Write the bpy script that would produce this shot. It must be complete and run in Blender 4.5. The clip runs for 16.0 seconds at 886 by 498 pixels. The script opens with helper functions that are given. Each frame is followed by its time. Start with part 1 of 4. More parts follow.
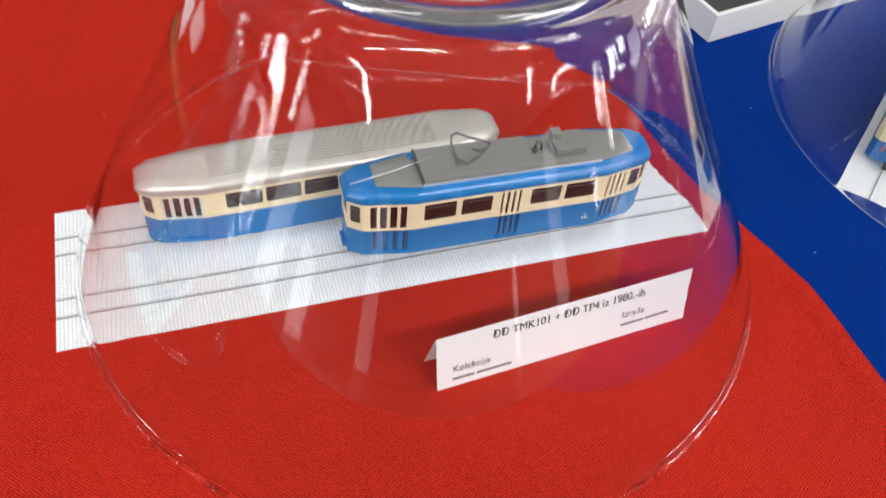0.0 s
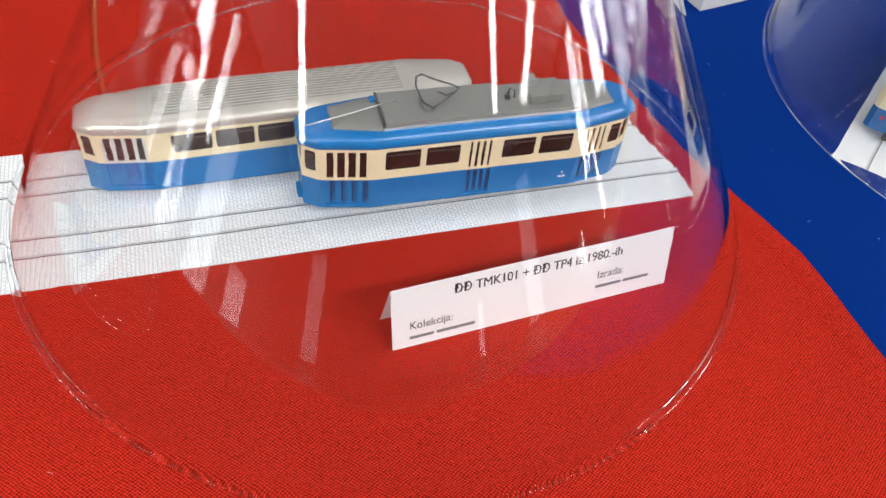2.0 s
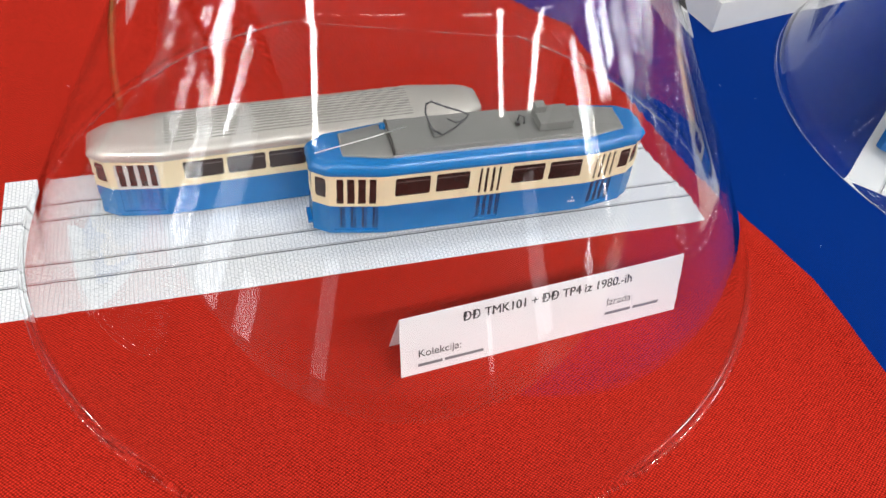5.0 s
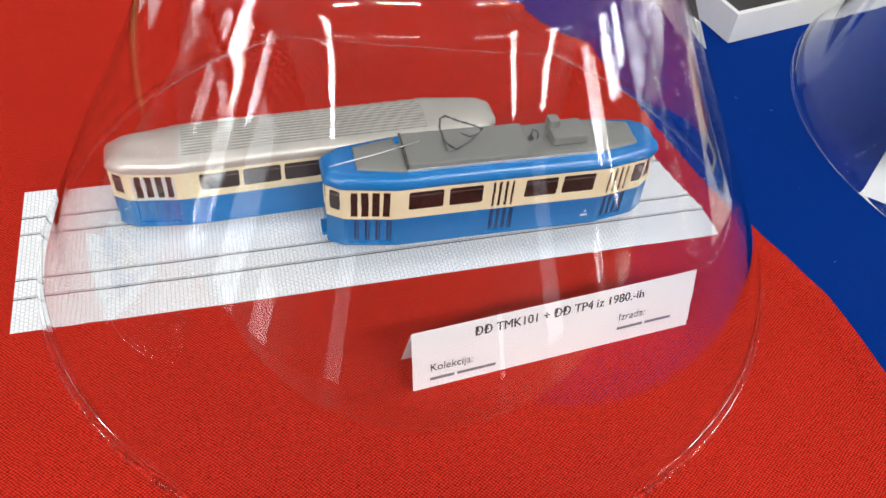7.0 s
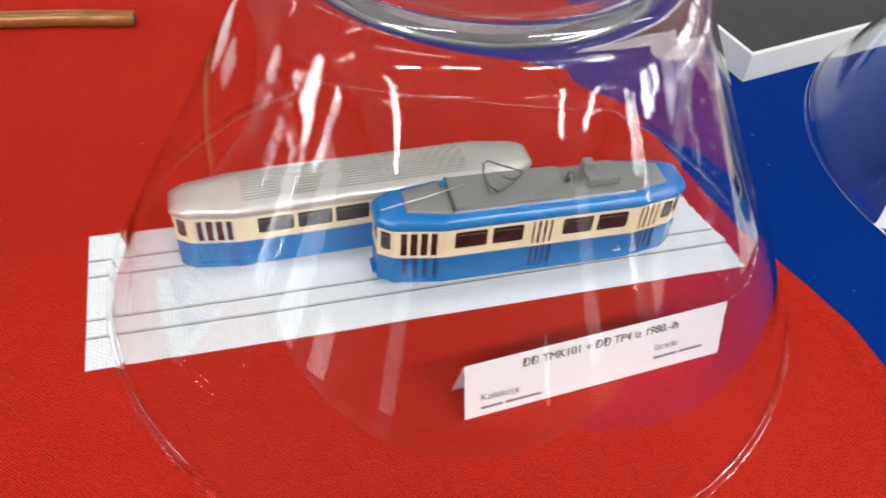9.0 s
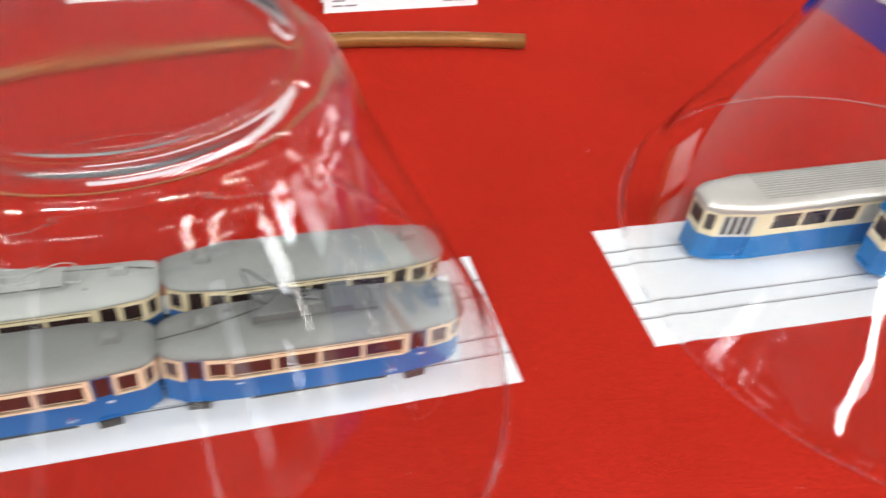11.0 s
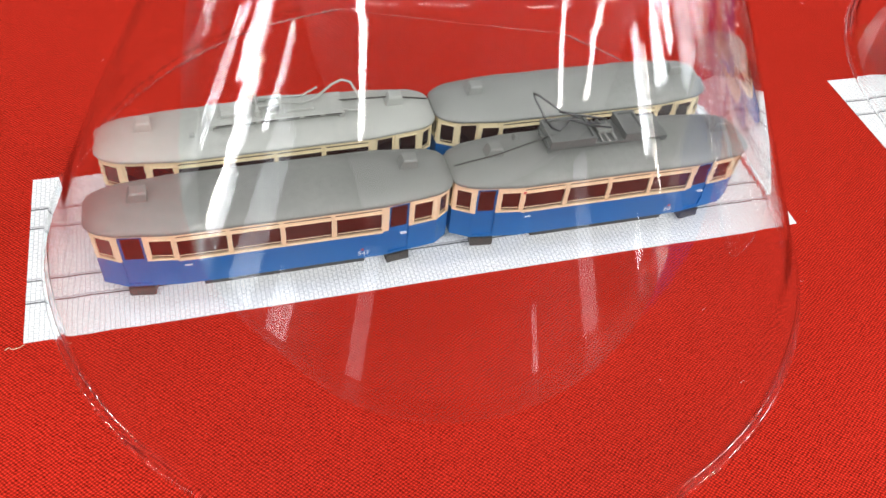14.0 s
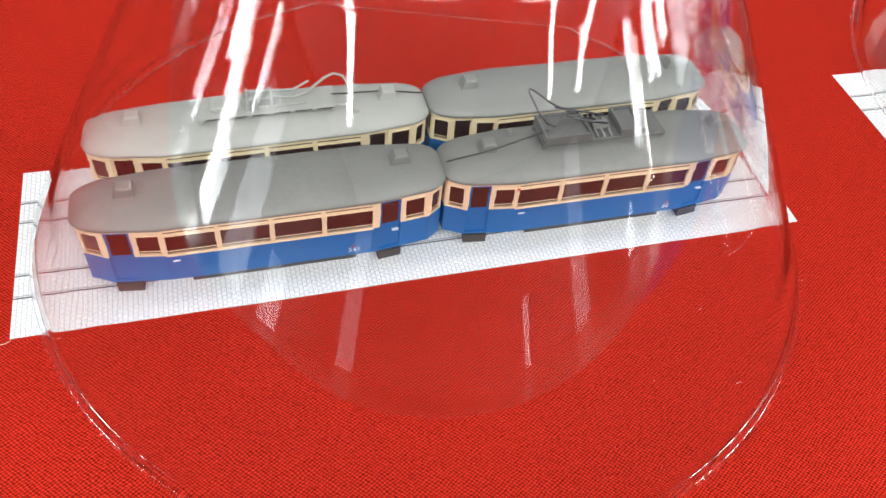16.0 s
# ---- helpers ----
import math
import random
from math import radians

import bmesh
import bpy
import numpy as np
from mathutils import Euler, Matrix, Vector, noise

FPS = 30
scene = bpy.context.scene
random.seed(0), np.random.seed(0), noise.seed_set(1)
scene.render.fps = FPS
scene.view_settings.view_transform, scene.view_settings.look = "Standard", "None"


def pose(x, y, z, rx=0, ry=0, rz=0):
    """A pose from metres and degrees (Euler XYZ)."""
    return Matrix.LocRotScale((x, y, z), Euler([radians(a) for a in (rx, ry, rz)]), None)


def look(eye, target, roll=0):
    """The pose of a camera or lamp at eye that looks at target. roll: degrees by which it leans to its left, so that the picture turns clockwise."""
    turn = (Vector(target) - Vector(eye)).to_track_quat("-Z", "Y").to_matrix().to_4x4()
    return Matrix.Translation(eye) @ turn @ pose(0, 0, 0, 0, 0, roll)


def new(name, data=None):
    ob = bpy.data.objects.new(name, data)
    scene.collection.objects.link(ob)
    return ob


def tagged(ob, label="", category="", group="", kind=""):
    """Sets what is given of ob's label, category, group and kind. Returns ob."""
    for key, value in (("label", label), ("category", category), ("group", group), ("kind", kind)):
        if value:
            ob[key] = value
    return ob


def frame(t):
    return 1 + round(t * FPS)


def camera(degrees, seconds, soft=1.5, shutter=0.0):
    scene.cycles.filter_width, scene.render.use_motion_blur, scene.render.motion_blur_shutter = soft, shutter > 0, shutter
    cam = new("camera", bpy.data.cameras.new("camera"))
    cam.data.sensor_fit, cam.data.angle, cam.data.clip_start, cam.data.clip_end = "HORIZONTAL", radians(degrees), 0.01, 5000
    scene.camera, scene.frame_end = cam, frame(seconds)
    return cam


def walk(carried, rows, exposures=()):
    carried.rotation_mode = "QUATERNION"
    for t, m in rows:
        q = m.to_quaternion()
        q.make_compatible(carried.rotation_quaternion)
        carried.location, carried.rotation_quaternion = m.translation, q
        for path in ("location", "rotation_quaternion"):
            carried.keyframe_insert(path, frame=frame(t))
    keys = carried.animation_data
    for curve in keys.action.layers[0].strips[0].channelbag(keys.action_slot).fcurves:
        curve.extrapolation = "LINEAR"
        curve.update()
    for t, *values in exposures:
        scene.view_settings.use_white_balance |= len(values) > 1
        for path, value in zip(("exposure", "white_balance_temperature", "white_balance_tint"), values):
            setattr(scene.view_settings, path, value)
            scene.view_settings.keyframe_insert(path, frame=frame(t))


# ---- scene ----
cam = camera(54.71, 16.0, 1.5, 0.5)
PATH = [
    (0, (0.43359, -0.22474, 0.30584), (0.68967, 0.37992, -0.44836), 6.51),
    (0.5, (0.43572, -0.23127, 0.28056), (0.69997, 0.37869, -0.46651), 7.19),
    (1, (0.44322, -0.22986, 0.26509), (0.71174, 0.38661, -0.47509), 7.26),
    (1.5, (0.45033, -0.22993, 0.26493), (0.71588, 0.38611, -0.47668), 7.71),
    (2, (0.45090, -0.23168, 0.26673), (0.71192, 0.38965, -0.47206), 7.65),
    (2.5, (0.45674, -0.22830, 0.26857), (0.71452, 0.39114, -0.47295), 7.64),
    (3, (0.45497, -0.22920, 0.26909), (0.71612, 0.39359, -0.46843), 7.51),
    (3.5, (0.45255, -0.23105, 0.27284), (0.70239, 0.40271, -0.45923), 6.63),
    (5.8, (0.45470, -0.22316, 0.27217), (0.69645, 0.41128, -0.46203), 6.56),
    (6, (0.45324, -0.22190, 0.27366), (0.69021, 0.41433, -0.46054), 6.39),
    (6.5, (0.45371, -0.22121, 0.27750), (0.69158, 0.41053, -0.46029), 6.57),
    (7, (0.45532, -0.22490, 0.27798), (0.68410, 0.41262, -0.45770), 6.02),
    (7.5, (0.45301, -0.22519, 0.28026), (0.67839, 0.41610, -0.45320), 6.01),
    (8, (0.45432, -0.22764, 0.28380), (0.67746, 0.41676, -0.44762), 5.88),
    (8.2, (0.46032, -0.22931, 0.28691), (0.67953, 0.41299, -0.44752), 5.42),
    (10.3, (0.28345, -0.23141, 0.30272), (0.55371, 0.45896, -0.36836), 6.12),
    (10.5, (0.25146, -0.22336, 0.30270), (0.52298, 0.46384, -0.37112), 6.78),
    (11, (0.17437, -0.20688, 0.28941), (0.43502, 0.48142, -0.38757), 7.30),
    (11.5, (0.10728, -0.18636, 0.27667), (0.36338, 0.48876, -0.41516), 7.03),
    (12, (0.07525, -0.18003, 0.26712), (0.31095, 0.46894, -0.45627), 6.15),
    (12.5, (0.06383, -0.18437, 0.25689), (0.30002, 0.45503, -0.47480), 5.99),
    (13, (0.06835, -0.18958, 0.24972), (0.31862, 0.43983, -0.48594), 7.42),
    (13.5, (0.07053, -0.19440, 0.24387), (0.31019, 0.43303, -0.49701), 7.38),
    (14, (0.07155, -0.19302, 0.24270), (0.30676, 0.43829, -0.49631), 7.04),
    (14.5, (0.07344, -0.18972, 0.24181), (0.30699, 0.43514, -0.50318), 6.98),
    (15, (0.07685, -0.18853, 0.24132), (0.30542, 0.43385, -0.50728), 6.70),
    (15.5, (0.07914, -0.18860, 0.24166), (0.30459, 0.43373, -0.50793), 6.86),
    (16, (0.07905, -0.19007, 0.24168), (0.30150, 0.43555, -0.50606), 6.76),
]
EXPOSURES = [(0.0, 0.18), (8.5, 0.18), (10.3, 0.37), (16.0, 0.37)]
walk(cam, [(t, look(eye, target, roll)) for t, eye, target, roll in PATH], EXPOSURES)

# ---- world and light: an exhibition hall with rows of ceiling lamps ----
world = bpy.data.worlds.new("hall_air")
scene.world = world
world.use_nodes = True
world.node_tree.nodes["Background"].inputs[0].default_value = (0.9, 0.95, 1.0, 1)
world.node_tree.nodes["Background"].inputs[1].default_value = 0.25

FLOOR_Z = -0.76
CEIL_Z = 3.5
HALL = (-15.0, 16.0, -20.0, 9.0)
# overhead lamps: x, y
LAMPS = [(-3.6, -3.2), (-1.2, -3.0), (1.9, -3.2), (4.2, -3.0),
         (-3.0, 0.3), (-0.3, 0.6), (2.2, 0.3), (4.6, 0.6),
         (-2.6, 3.6), (0.4, 3.4), (3.4, 3.6)]
LAMP_POWER = 40.0
# long lamp rows that run away from the table: near and far end, tube width, brightness
FAR_ROWS = [((-6.9, -4.3), (-12.2, -12.3), 0.60, 34), ((3.9, -7.4), (6.7, -15.2), 0.45, 28), ((8.0, -8.6), (10.9, -16.2), 0.65, 28)]
# unseen window slots added for the bowls' streaks and haze: bearing from the table, half width, lower and upper
# elevation, brightness
SLOTS = [(-117.6, 0.04, -4.5, 0, 26), (-116, 0.06, -4, 1, 26), (-114.2, 0.03, -4, 1, 26), (-112.4, 0.03, -3, 2, 20), (-100, 0.05, -4, 5, 26), (-97.6, 0.06, -4, 6, 30),
         (-93.8, 0.05, 3.5, 10, 40), (-92.6, 0.08, 2.5, 11, 40), (-91.2, 0.10, 3, 11, 55), (-89.6, 0.09, 1.5, 11, 40), (-88.2, 0.05, 0, 8, 40), (-87.1, 0.08, -3, 6, 45), (-86, 0.04, -3, 5, 40),
         (-84.9, 0.05, -3, 3, 40), (-83.8, 0.03, -3, 1, 26), (-82.3, 0.04, -3, 1, 26), (-78.5, 0.08, 4, 11, 40), (-76.8, 0.04, 5, 10.5, 40), (-71, 0.7, -9, 7, 1.6), (-58, 0.5, -9, 2, 1.5), (-36, 0.5, -9, 7, 0.8),
         (13, 0.13, -9, 3, 1.5), (30, 0.4, -9, 7, 0.8), (46, 0.08, -3, -0.4, 9), (47.4, 0.06, -3, 0, 9), (53.2, 0.08, 1, 9, 40), (54.8, 0.07, 1, 9, 40), (57.2, 0.06, -2, 7, 32), (62.6, 0.09, 2, 10, 40), (64.2, 0.12, 2, 10.5, 40),
         (66, 0.06, 1, 10, 40), (69, 0.09, 2, 11, 40), (70.7, 0.07, 2, 11, 40), (77, 0.6, -9, 8, 4), (83, 0.05, -3, 7, 26), (86, 0.04, -3, 6, 26),
         (88.5, 0.08, -3, 6, 40), (90.6, 0.06, -3, 6, 40), (92.2, 0.13, -3, 6, 55), (94, 0.06, -3, 5, 40), (95.8, 0.09, -3, 5, 55), (98, 0.06, -3, 4, 40), (100.4, 0.10, -3, 4, 40), (106, 0.8, -9, 8, 7), (113.5, 0.7, -9, 8, 7)]


scene.cycles.caustics_refractive = False


# ---- node materials ----
def material(name, color, rough=0.5, metal=0.0, spread=0.12, scale=300.0, bump=0.0, bump_scale=900.0, spec=0.5, coat=0.0):
    """Principled paint with two scales of mottling and a fine relief."""
    m = bpy.data.materials.new(name)
    m.use_nodes = True
    nt = m.node_tree
    b = nt.nodes["Principled BSDF"]
    b.inputs["Metallic"].default_value = metal
    b.inputs["Specular IOR Level"].default_value = spec
    b.inputs["Coat Weight"].default_value = coat
    tc = nt.nodes.new("ShaderNodeTexCoord")
    big = nt.nodes.new("ShaderNodeTexNoise")
    big.inputs["Scale"].default_value = scale * 0.15
    big.inputs["Detail"].default_value = 4
    fine = nt.nodes.new("ShaderNodeTexNoise")
    fine.inputs["Scale"].default_value = scale
    fine.inputs["Detail"].default_value = 6
    add = nt.nodes.new("ShaderNodeMath")
    add.operation = "ADD"
    ramp = nt.nodes.new("ShaderNodeMapRange")
    ramp.inputs[1].default_value, ramp.inputs[2].default_value = 0.6, 1.4
    ramp.inputs[3].default_value, ramp.inputs[4].default_value = 1 - spread, 1 + spread
    mul = nt.nodes.new("ShaderNodeVectorMath")
    mul.operation = "SCALE"
    mul.inputs[0].default_value = color[:3]
    for n in (big, fine):
        nt.links.new(tc.outputs["Object"], n.inputs["Vector"])
    nt.links.new(big.outputs["Fac"], add.inputs[0])
    nt.links.new(fine.outputs["Fac"], add.inputs[1])
    nt.links.new(add.outputs[0], ramp.inputs[0])
    nt.links.new(ramp.outputs[0], mul.inputs["Scale"])
    nt.links.new(mul.outputs[0], b.inputs["Base Color"])
    rr = nt.nodes.new("ShaderNodeMapRange")
    rr.inputs[1].default_value, rr.inputs[2].default_value = 0.3, 0.7
    rr.inputs[3].default_value, rr.inputs[4].default_value = rough * 0.85, min(1, rough * 1.15)
    nt.links.new(big.outputs["Fac"], rr.inputs[0])
    nt.links.new(rr.outputs[0], b.inputs["Roughness"])
    if bump:
        bn = nt.nodes.new("ShaderNodeTexNoise")
        bn.inputs["Scale"].default_value = bump_scale
        bn.inputs["Detail"].default_value = 3
        nt.links.new(tc.outputs["Object"], bn.inputs["Vector"])
        bp = nt.nodes.new("ShaderNodeBump")
        bp.inputs["Strength"].default_value = bump
        bp.inputs["Distance"].default_value = 0.0003
        nt.links.new(bn.outputs["Fac"], bp.inputs["Height"])
        nt.links.new(bp.outputs[0], b.inputs["Normal"])
    return m


def cloth_material(name, color, thread, low, high, crown_glint):
    """Plain-weave cotton: crossing threads with shade and glints in their colour, flecks, slow creases."""
    m = bpy.data.materials.new(name)
    m.use_nodes = True
    nt = m.node_tree
    b = nt.nodes["Principled BSDF"]
    b.inputs["Roughness"].default_value = 0.85
    b.inputs["Specular IOR Level"].default_value = 0.03
    tc = nt.nodes.new("ShaderNodeTexCoord")
    rot = nt.nodes.new("ShaderNodeMapping")
    rot.inputs["Rotation"].default_value = (0, 0, radians(8))
    nt.links.new(tc.outputs["Object"], rot.inputs["Vector"])
    warp = nt.nodes.new("ShaderNodeTexNoise")
    warp.inputs["Scale"].default_value = 0.12 / thread
    warp.inputs["Detail"].default_value = 3
    nt.links.new(rot.outputs[0], warp.inputs["Vector"])
    bent = nt.nodes.new("ShaderNodeVectorMath")
    bent.operation = "MULTIPLY_ADD"
    bent.inputs[1].default_value = (thread * 2.4,) * 3
    nt.links.new(warp.outputs["Color"], bent.inputs[0])
    nt.links.new(rot.outputs[0], bent.inputs[2])
    sep = nt.nodes.new("ShaderNodeSeparateXYZ")
    nt.links.new(bent.outputs[0], sep.inputs[0])
    sines = []
    for k, pitch in ((0, thread), (1, thread * 0.8)):
        f = nt.nodes.new("ShaderNodeMath")
        f.operation = "MULTIPLY"
        f.inputs[1].default_value = math.pi / pitch
        nt.links.new(sep.outputs[k], f.inputs[0])
        s = nt.nodes.new("ShaderNodeMath")
        s.operation = "SINE"
        nt.links.new(f.outputs[0], s.inputs[0])
        sines.append(s)
    pr = nt.nodes.new("ShaderNodeMath")
    pr.operation = "MULTIPLY"
    nt.links.new(sines[0].outputs[0], pr.inputs[0])
    nt.links.new(sines[1].outputs[0], pr.inputs[1])
    mx = nt.nodes.new("ShaderNodeMath")
    mx.operation = "MULTIPLY_ADD"
    mx.inputs[1].default_value, mx.inputs[2].default_value = 0.5, 0.5
    nt.links.new(pr.outputs[0], mx.inputs[0])
    fleck = nt.nodes.new("ShaderNodeTexNoise")
    fleck.inputs["Scale"].default_value = 0.8 / thread
    fleck.inputs["Detail"].default_value = 4
    slub = nt.nodes.new("ShaderNodeTexNoise")
    slub.inputs["Scale"].default_value = 9
    slub.inputs["Detail"].default_value = 5
    for n in (fleck, slub):
        nt.links.new(rot.outputs[0], n.inputs["Vector"])
    knot = nt.nodes.new("ShaderNodeMath")
    knot.operation = "POWER"
    knot.inputs[1].default_value = 1.8
    nt.links.new(mx.outputs[0], knot.inputs[0])
    a1 = nt.nodes.new("ShaderNodeMath")
    a1.operation = "MULTIPLY_ADD"
    a1.inputs[1].default_value = 1.0
    nt.links.new(knot.outputs[0], a1.inputs[0])
    nt.links.new(fleck.outputs["Fac"], a1.inputs[2])
    a2 = nt.nodes.new("ShaderNodeMath")
    a2.operation = "MULTIPLY_ADD"
    a2.inputs[1].default_value = 0.25
    nt.links.new(slub.outputs["Fac"], a2.inputs[0])
    nt.links.new(a1.outputs[0], a2.inputs[2])
    mr = nt.nodes.new("ShaderNodeMapRange")
    mr.inputs[1].default_value, mr.inputs[2].default_value = 0.50, 1.40
    nt.links.new(a2.outputs[0], mr.inputs[0])
    # painted shade darkens sunk threads; painted highlights make crowns bright and a little paler
    ramp = nt.nodes.new("ShaderNodeValToRGB")
    stops = ramp.color_ramp.elements
    stops[0].color = (*[c * low for c in color], 1)
    stops[1].color = (*[c * high + crown_glint for c in color], 1)
    mid = stops.new(0.55)
    mid.color = (*[c * (low + (high - low) * 0.48) for c in color], 1)
    nt.links.new(mr.outputs[0], ramp.inputs[0])
    nt.links.new(ramp.outputs[0], b.inputs["Base Color"])
    bp = nt.nodes.new("ShaderNodeBump")
    bp.inputs["Strength"].default_value = 0.7
    bp.inputs["Distance"].default_value = 0.0003
    nt.links.new(a1.outputs[0], bp.inputs["Height"])
    sag = nt.nodes.new("ShaderNodeTexNoise")
    sag.inputs["Scale"].default_value = 14
    sag.inputs["Detail"].default_value = 2
    nt.links.new(rot.outputs[0], sag.inputs["Vector"])
    broad = nt.nodes.new("ShaderNodeBump")
    broad.inputs["Strength"].default_value = 0.6
    broad.inputs["Distance"].default_value = 0.004
    nt.links.new(sag.outputs["Fac"], broad.inputs["Height"])
    nt.links.new(broad.outputs[0], bp.inputs["Normal"])
    nt.links.new(bp.outputs[0], b.inputs["Normal"])
    return m


def glass_material():
    """Clear blown glass with slight ripples that run down the wall; thin walls pass light straight on."""
    m = bpy.data.materials.new("clear_glass")
    m.use_nodes = True
    nt = m.node_tree
    nt.nodes.remove(nt.nodes["Principled BSDF"])
    tc = nt.nodes.new("ShaderNodeTexCoord")
    flat = nt.nodes.new("ShaderNodeVectorMath")
    flat.operation = "MULTIPLY"
    flat.inputs[1].default_value = (1, 1, 0)
    nt.links.new(tc.outputs["Object"], flat.inputs[0])
    unit = nt.nodes.new("ShaderNodeVectorMath")
    unit.operation = "NORMALIZE"
    nt.links.new(flat.outputs[0], unit.inputs[0])
    sep = nt.nodes.new("ShaderNodeSeparateXYZ")
    nt.links.new(tc.outputs["Object"], sep.inputs[0])
    heights = []
    for round_scale, up_scale, amp, detail in ((22.0, 2.0, 0.11, 1.0), (120.0, 2.0, 0.009, 2.0), (320.0, 120.0, 0.007, 1.0)):
        sc = nt.nodes.new("ShaderNodeVectorMath")
        sc.operation = "SCALE"
        sc.inputs["Scale"].default_value = round_scale
        nt.links.new(unit.outputs[0], sc.inputs[0])
        up = nt.nodes.new("ShaderNodeCombineXYZ")
        mu = nt.nodes.new("ShaderNodeMath")
        mu.operation = "MULTIPLY"
        mu.inputs[1].default_value = up_scale
        nt.links.new(sep.outputs[2], mu.inputs[0])
        nt.links.new(mu.outputs[0], up.inputs[2])
        ad = nt.nodes.new("ShaderNodeVectorMath")
        nt.links.new(sc.outputs[0], ad.inputs[0])
        nt.links.new(up.outputs[0], ad.inputs[1])
        nz = nt.nodes.new("ShaderNodeTexNoise")
        nz.inputs["Scale"].default_value = 1.0
        nz.inputs["Detail"].default_value = detail
        nt.links.new(ad.outputs[0], nz.inputs["Vector"])
        k = nt.nodes.new("ShaderNodeMath")
        k.operation = "MULTIPLY"
        k.inputs[1].default_value = amp
        nt.links.new(nz.outputs["Fac"], k.inputs[0])
        heights.append(k)
    # fine rings near the foot, left by the press
    ring = nt.nodes.new("ShaderNodeMath")
    ring.operation = "MULTIPLY"
    ring.inputs[1].default_value = 2 * math.pi / 0.0008
    nt.links.new(sep.outputs[2], ring.inputs[0])
    sn = nt.nodes.new("ShaderNodeMath")
    sn.operation = "SINE"
    nt.links.new(ring.outputs[0], sn.inputs[0])
    band = nt.nodes.new("ShaderNodeMapRange")
    band.inputs[1].default_value, band.inputs[2].default_value = 0.115, 0.138
    band.inputs[3].default_value, band.inputs[4].default_value = 0.0, 0.0019
    nt.links.new(sep.outputs[2], band.inputs[0])
    rg = nt.nodes.new("ShaderNodeMath")
    rg.operation = "MULTIPLY"
    nt.links.new(sn.outputs[0], rg.inputs[0])
    nt.links.new(band.outputs[0], rg.inputs[1])
    s1 = nt.nodes.new("ShaderNodeMath")
    nt.links.new(heights[0].outputs[0], s1.inputs[0])
    nt.links.new(heights[1].outputs[0], s1.inputs[1])
    s0 = nt.nodes.new("ShaderNodeMath")
    nt.links.new(s1.outputs[0], s0.inputs[0])
    nt.links.new(heights[2].outputs[0], s0.inputs[1])
    s2 = nt.nodes.new("ShaderNodeMath")
    nt.links.new(s0.outputs[0], s2.inputs[0])
    nt.links.new(rg.outputs[0], s2.inputs[1])
    bp = nt.nodes.new("ShaderNodeBump")
    bp.inputs["Strength"].default_value = 1.0
    bp.inputs["Distance"].default_value = 0.00010
    nt.links.new(s2.outputs[0], bp.inputs["Height"])
    wall = nt.nodes.new("ShaderNodeBsdfGlass")
    wall.inputs["Color"].default_value = (0.995, 0.998, 0.998, 1)
    wall.inputs["Roughness"].default_value = 0.0
    wall.inputs["IOR"].default_value = 1.48
    nt.links.new(bp.outputs[0], wall.inputs["Normal"])
    nt.links.new(wall.outputs[0], nt.nodes["Material Output"].inputs["Surface"])
    return m


def pavement_print_material():
    """Paper with a printed pattern of small setts in pale grey lines."""
    m = bpy.data.materials.new("printed_paper")
    m.use_nodes = True
    nt = m.node_tree
    b = nt.nodes["Principled BSDF"]
    b.inputs["Roughness"].default_value = 0.7
    tc = nt.nodes.new("ShaderNodeTexCoord")
    br = nt.nodes.new("ShaderNodeTexBrick")
    br.offset, br.squash = 0.5, 1.0
    br.inputs["Scale"].default_value = 1
    br.inputs["Brick Width"].default_value = 0.0021
    br.inputs["Row Height"].default_value = 0.00165
    br.inputs["Mortar Size"].default_value = 0.00016
    br.inputs["Mortar Smooth"].default_value = 0.6
    br.inputs["Color1"].default_value = (0.90, 0.92, 0.93, 1)
    br.inputs["Color2"].default_value = (0.84, 0.86, 0.88, 1)
    br.inputs["Mortar"].default_value = (0.50, 0.53, 0.56, 1)
    turn = nt.nodes.new("ShaderNodeMapping")
    turn.inputs["Rotation"].default_value = (0, 0, radians(90))
    wob = nt.nodes.new("ShaderNodeTexNoise")
    wob.inputs["Scale"].default_value = 350
    mixv = nt.nodes.new("ShaderNodeVectorMath")
    mixv.operation = "MULTIPLY_ADD"
    mixv.inputs[1].default_value = (0.00035, 0.00035, 0)
    nt.links.new(tc.outputs["Object"], turn.inputs["Vector"])
    nt.links.new(tc.outputs["Object"], wob.inputs["Vector"])
    nt.links.new(wob.outputs["Color"], mixv.inputs[0])
    nt.links.new(turn.outputs[0], mixv.inputs[2])
    nt.links.new(mixv.outputs[0], br.inputs["Vector"])
    nt.links.new(br.outputs["Color"], b.inputs["Base Color"])
    return m


RED = cloth_material("red_cotton", (0.43, 0.020, 0.010), 0.00080, 0.32, 1.82, 0.006)
BLUE = cloth_material("blue_cotton", (0.001, 0.028, 0.215), 0.0005, 0.78, 1.22, 0.0005)
GLASS = glass_material()
PRINT = pavement_print_material()
RAIL_INK = material("rail_ink", (0.10, 0.11, 0.12), 0.6, spread=0.3, scale=2000)
RAIL_SHADE = material("rail_edge_ink", (0.45, 0.46, 0.48), 0.6, spread=0.2, scale=2000)
PAPER = material("white_card", (0.87, 0.87, 0.89), 0.6, spread=0.02, scale=400, bump=0.05)
INK = material("black_ink", (0.03, 0.03, 0.035), 0.6, spread=0.1)
INK_PALE = material("grey_ink", (0.20, 0.20, 0.22), 0.6, spread=0.1)
TRAM_BLUE = material("tram_blue_paint", (0.002, 0.160, 0.45), 0.25, spread=0.08, scale=500, bump=0.06)
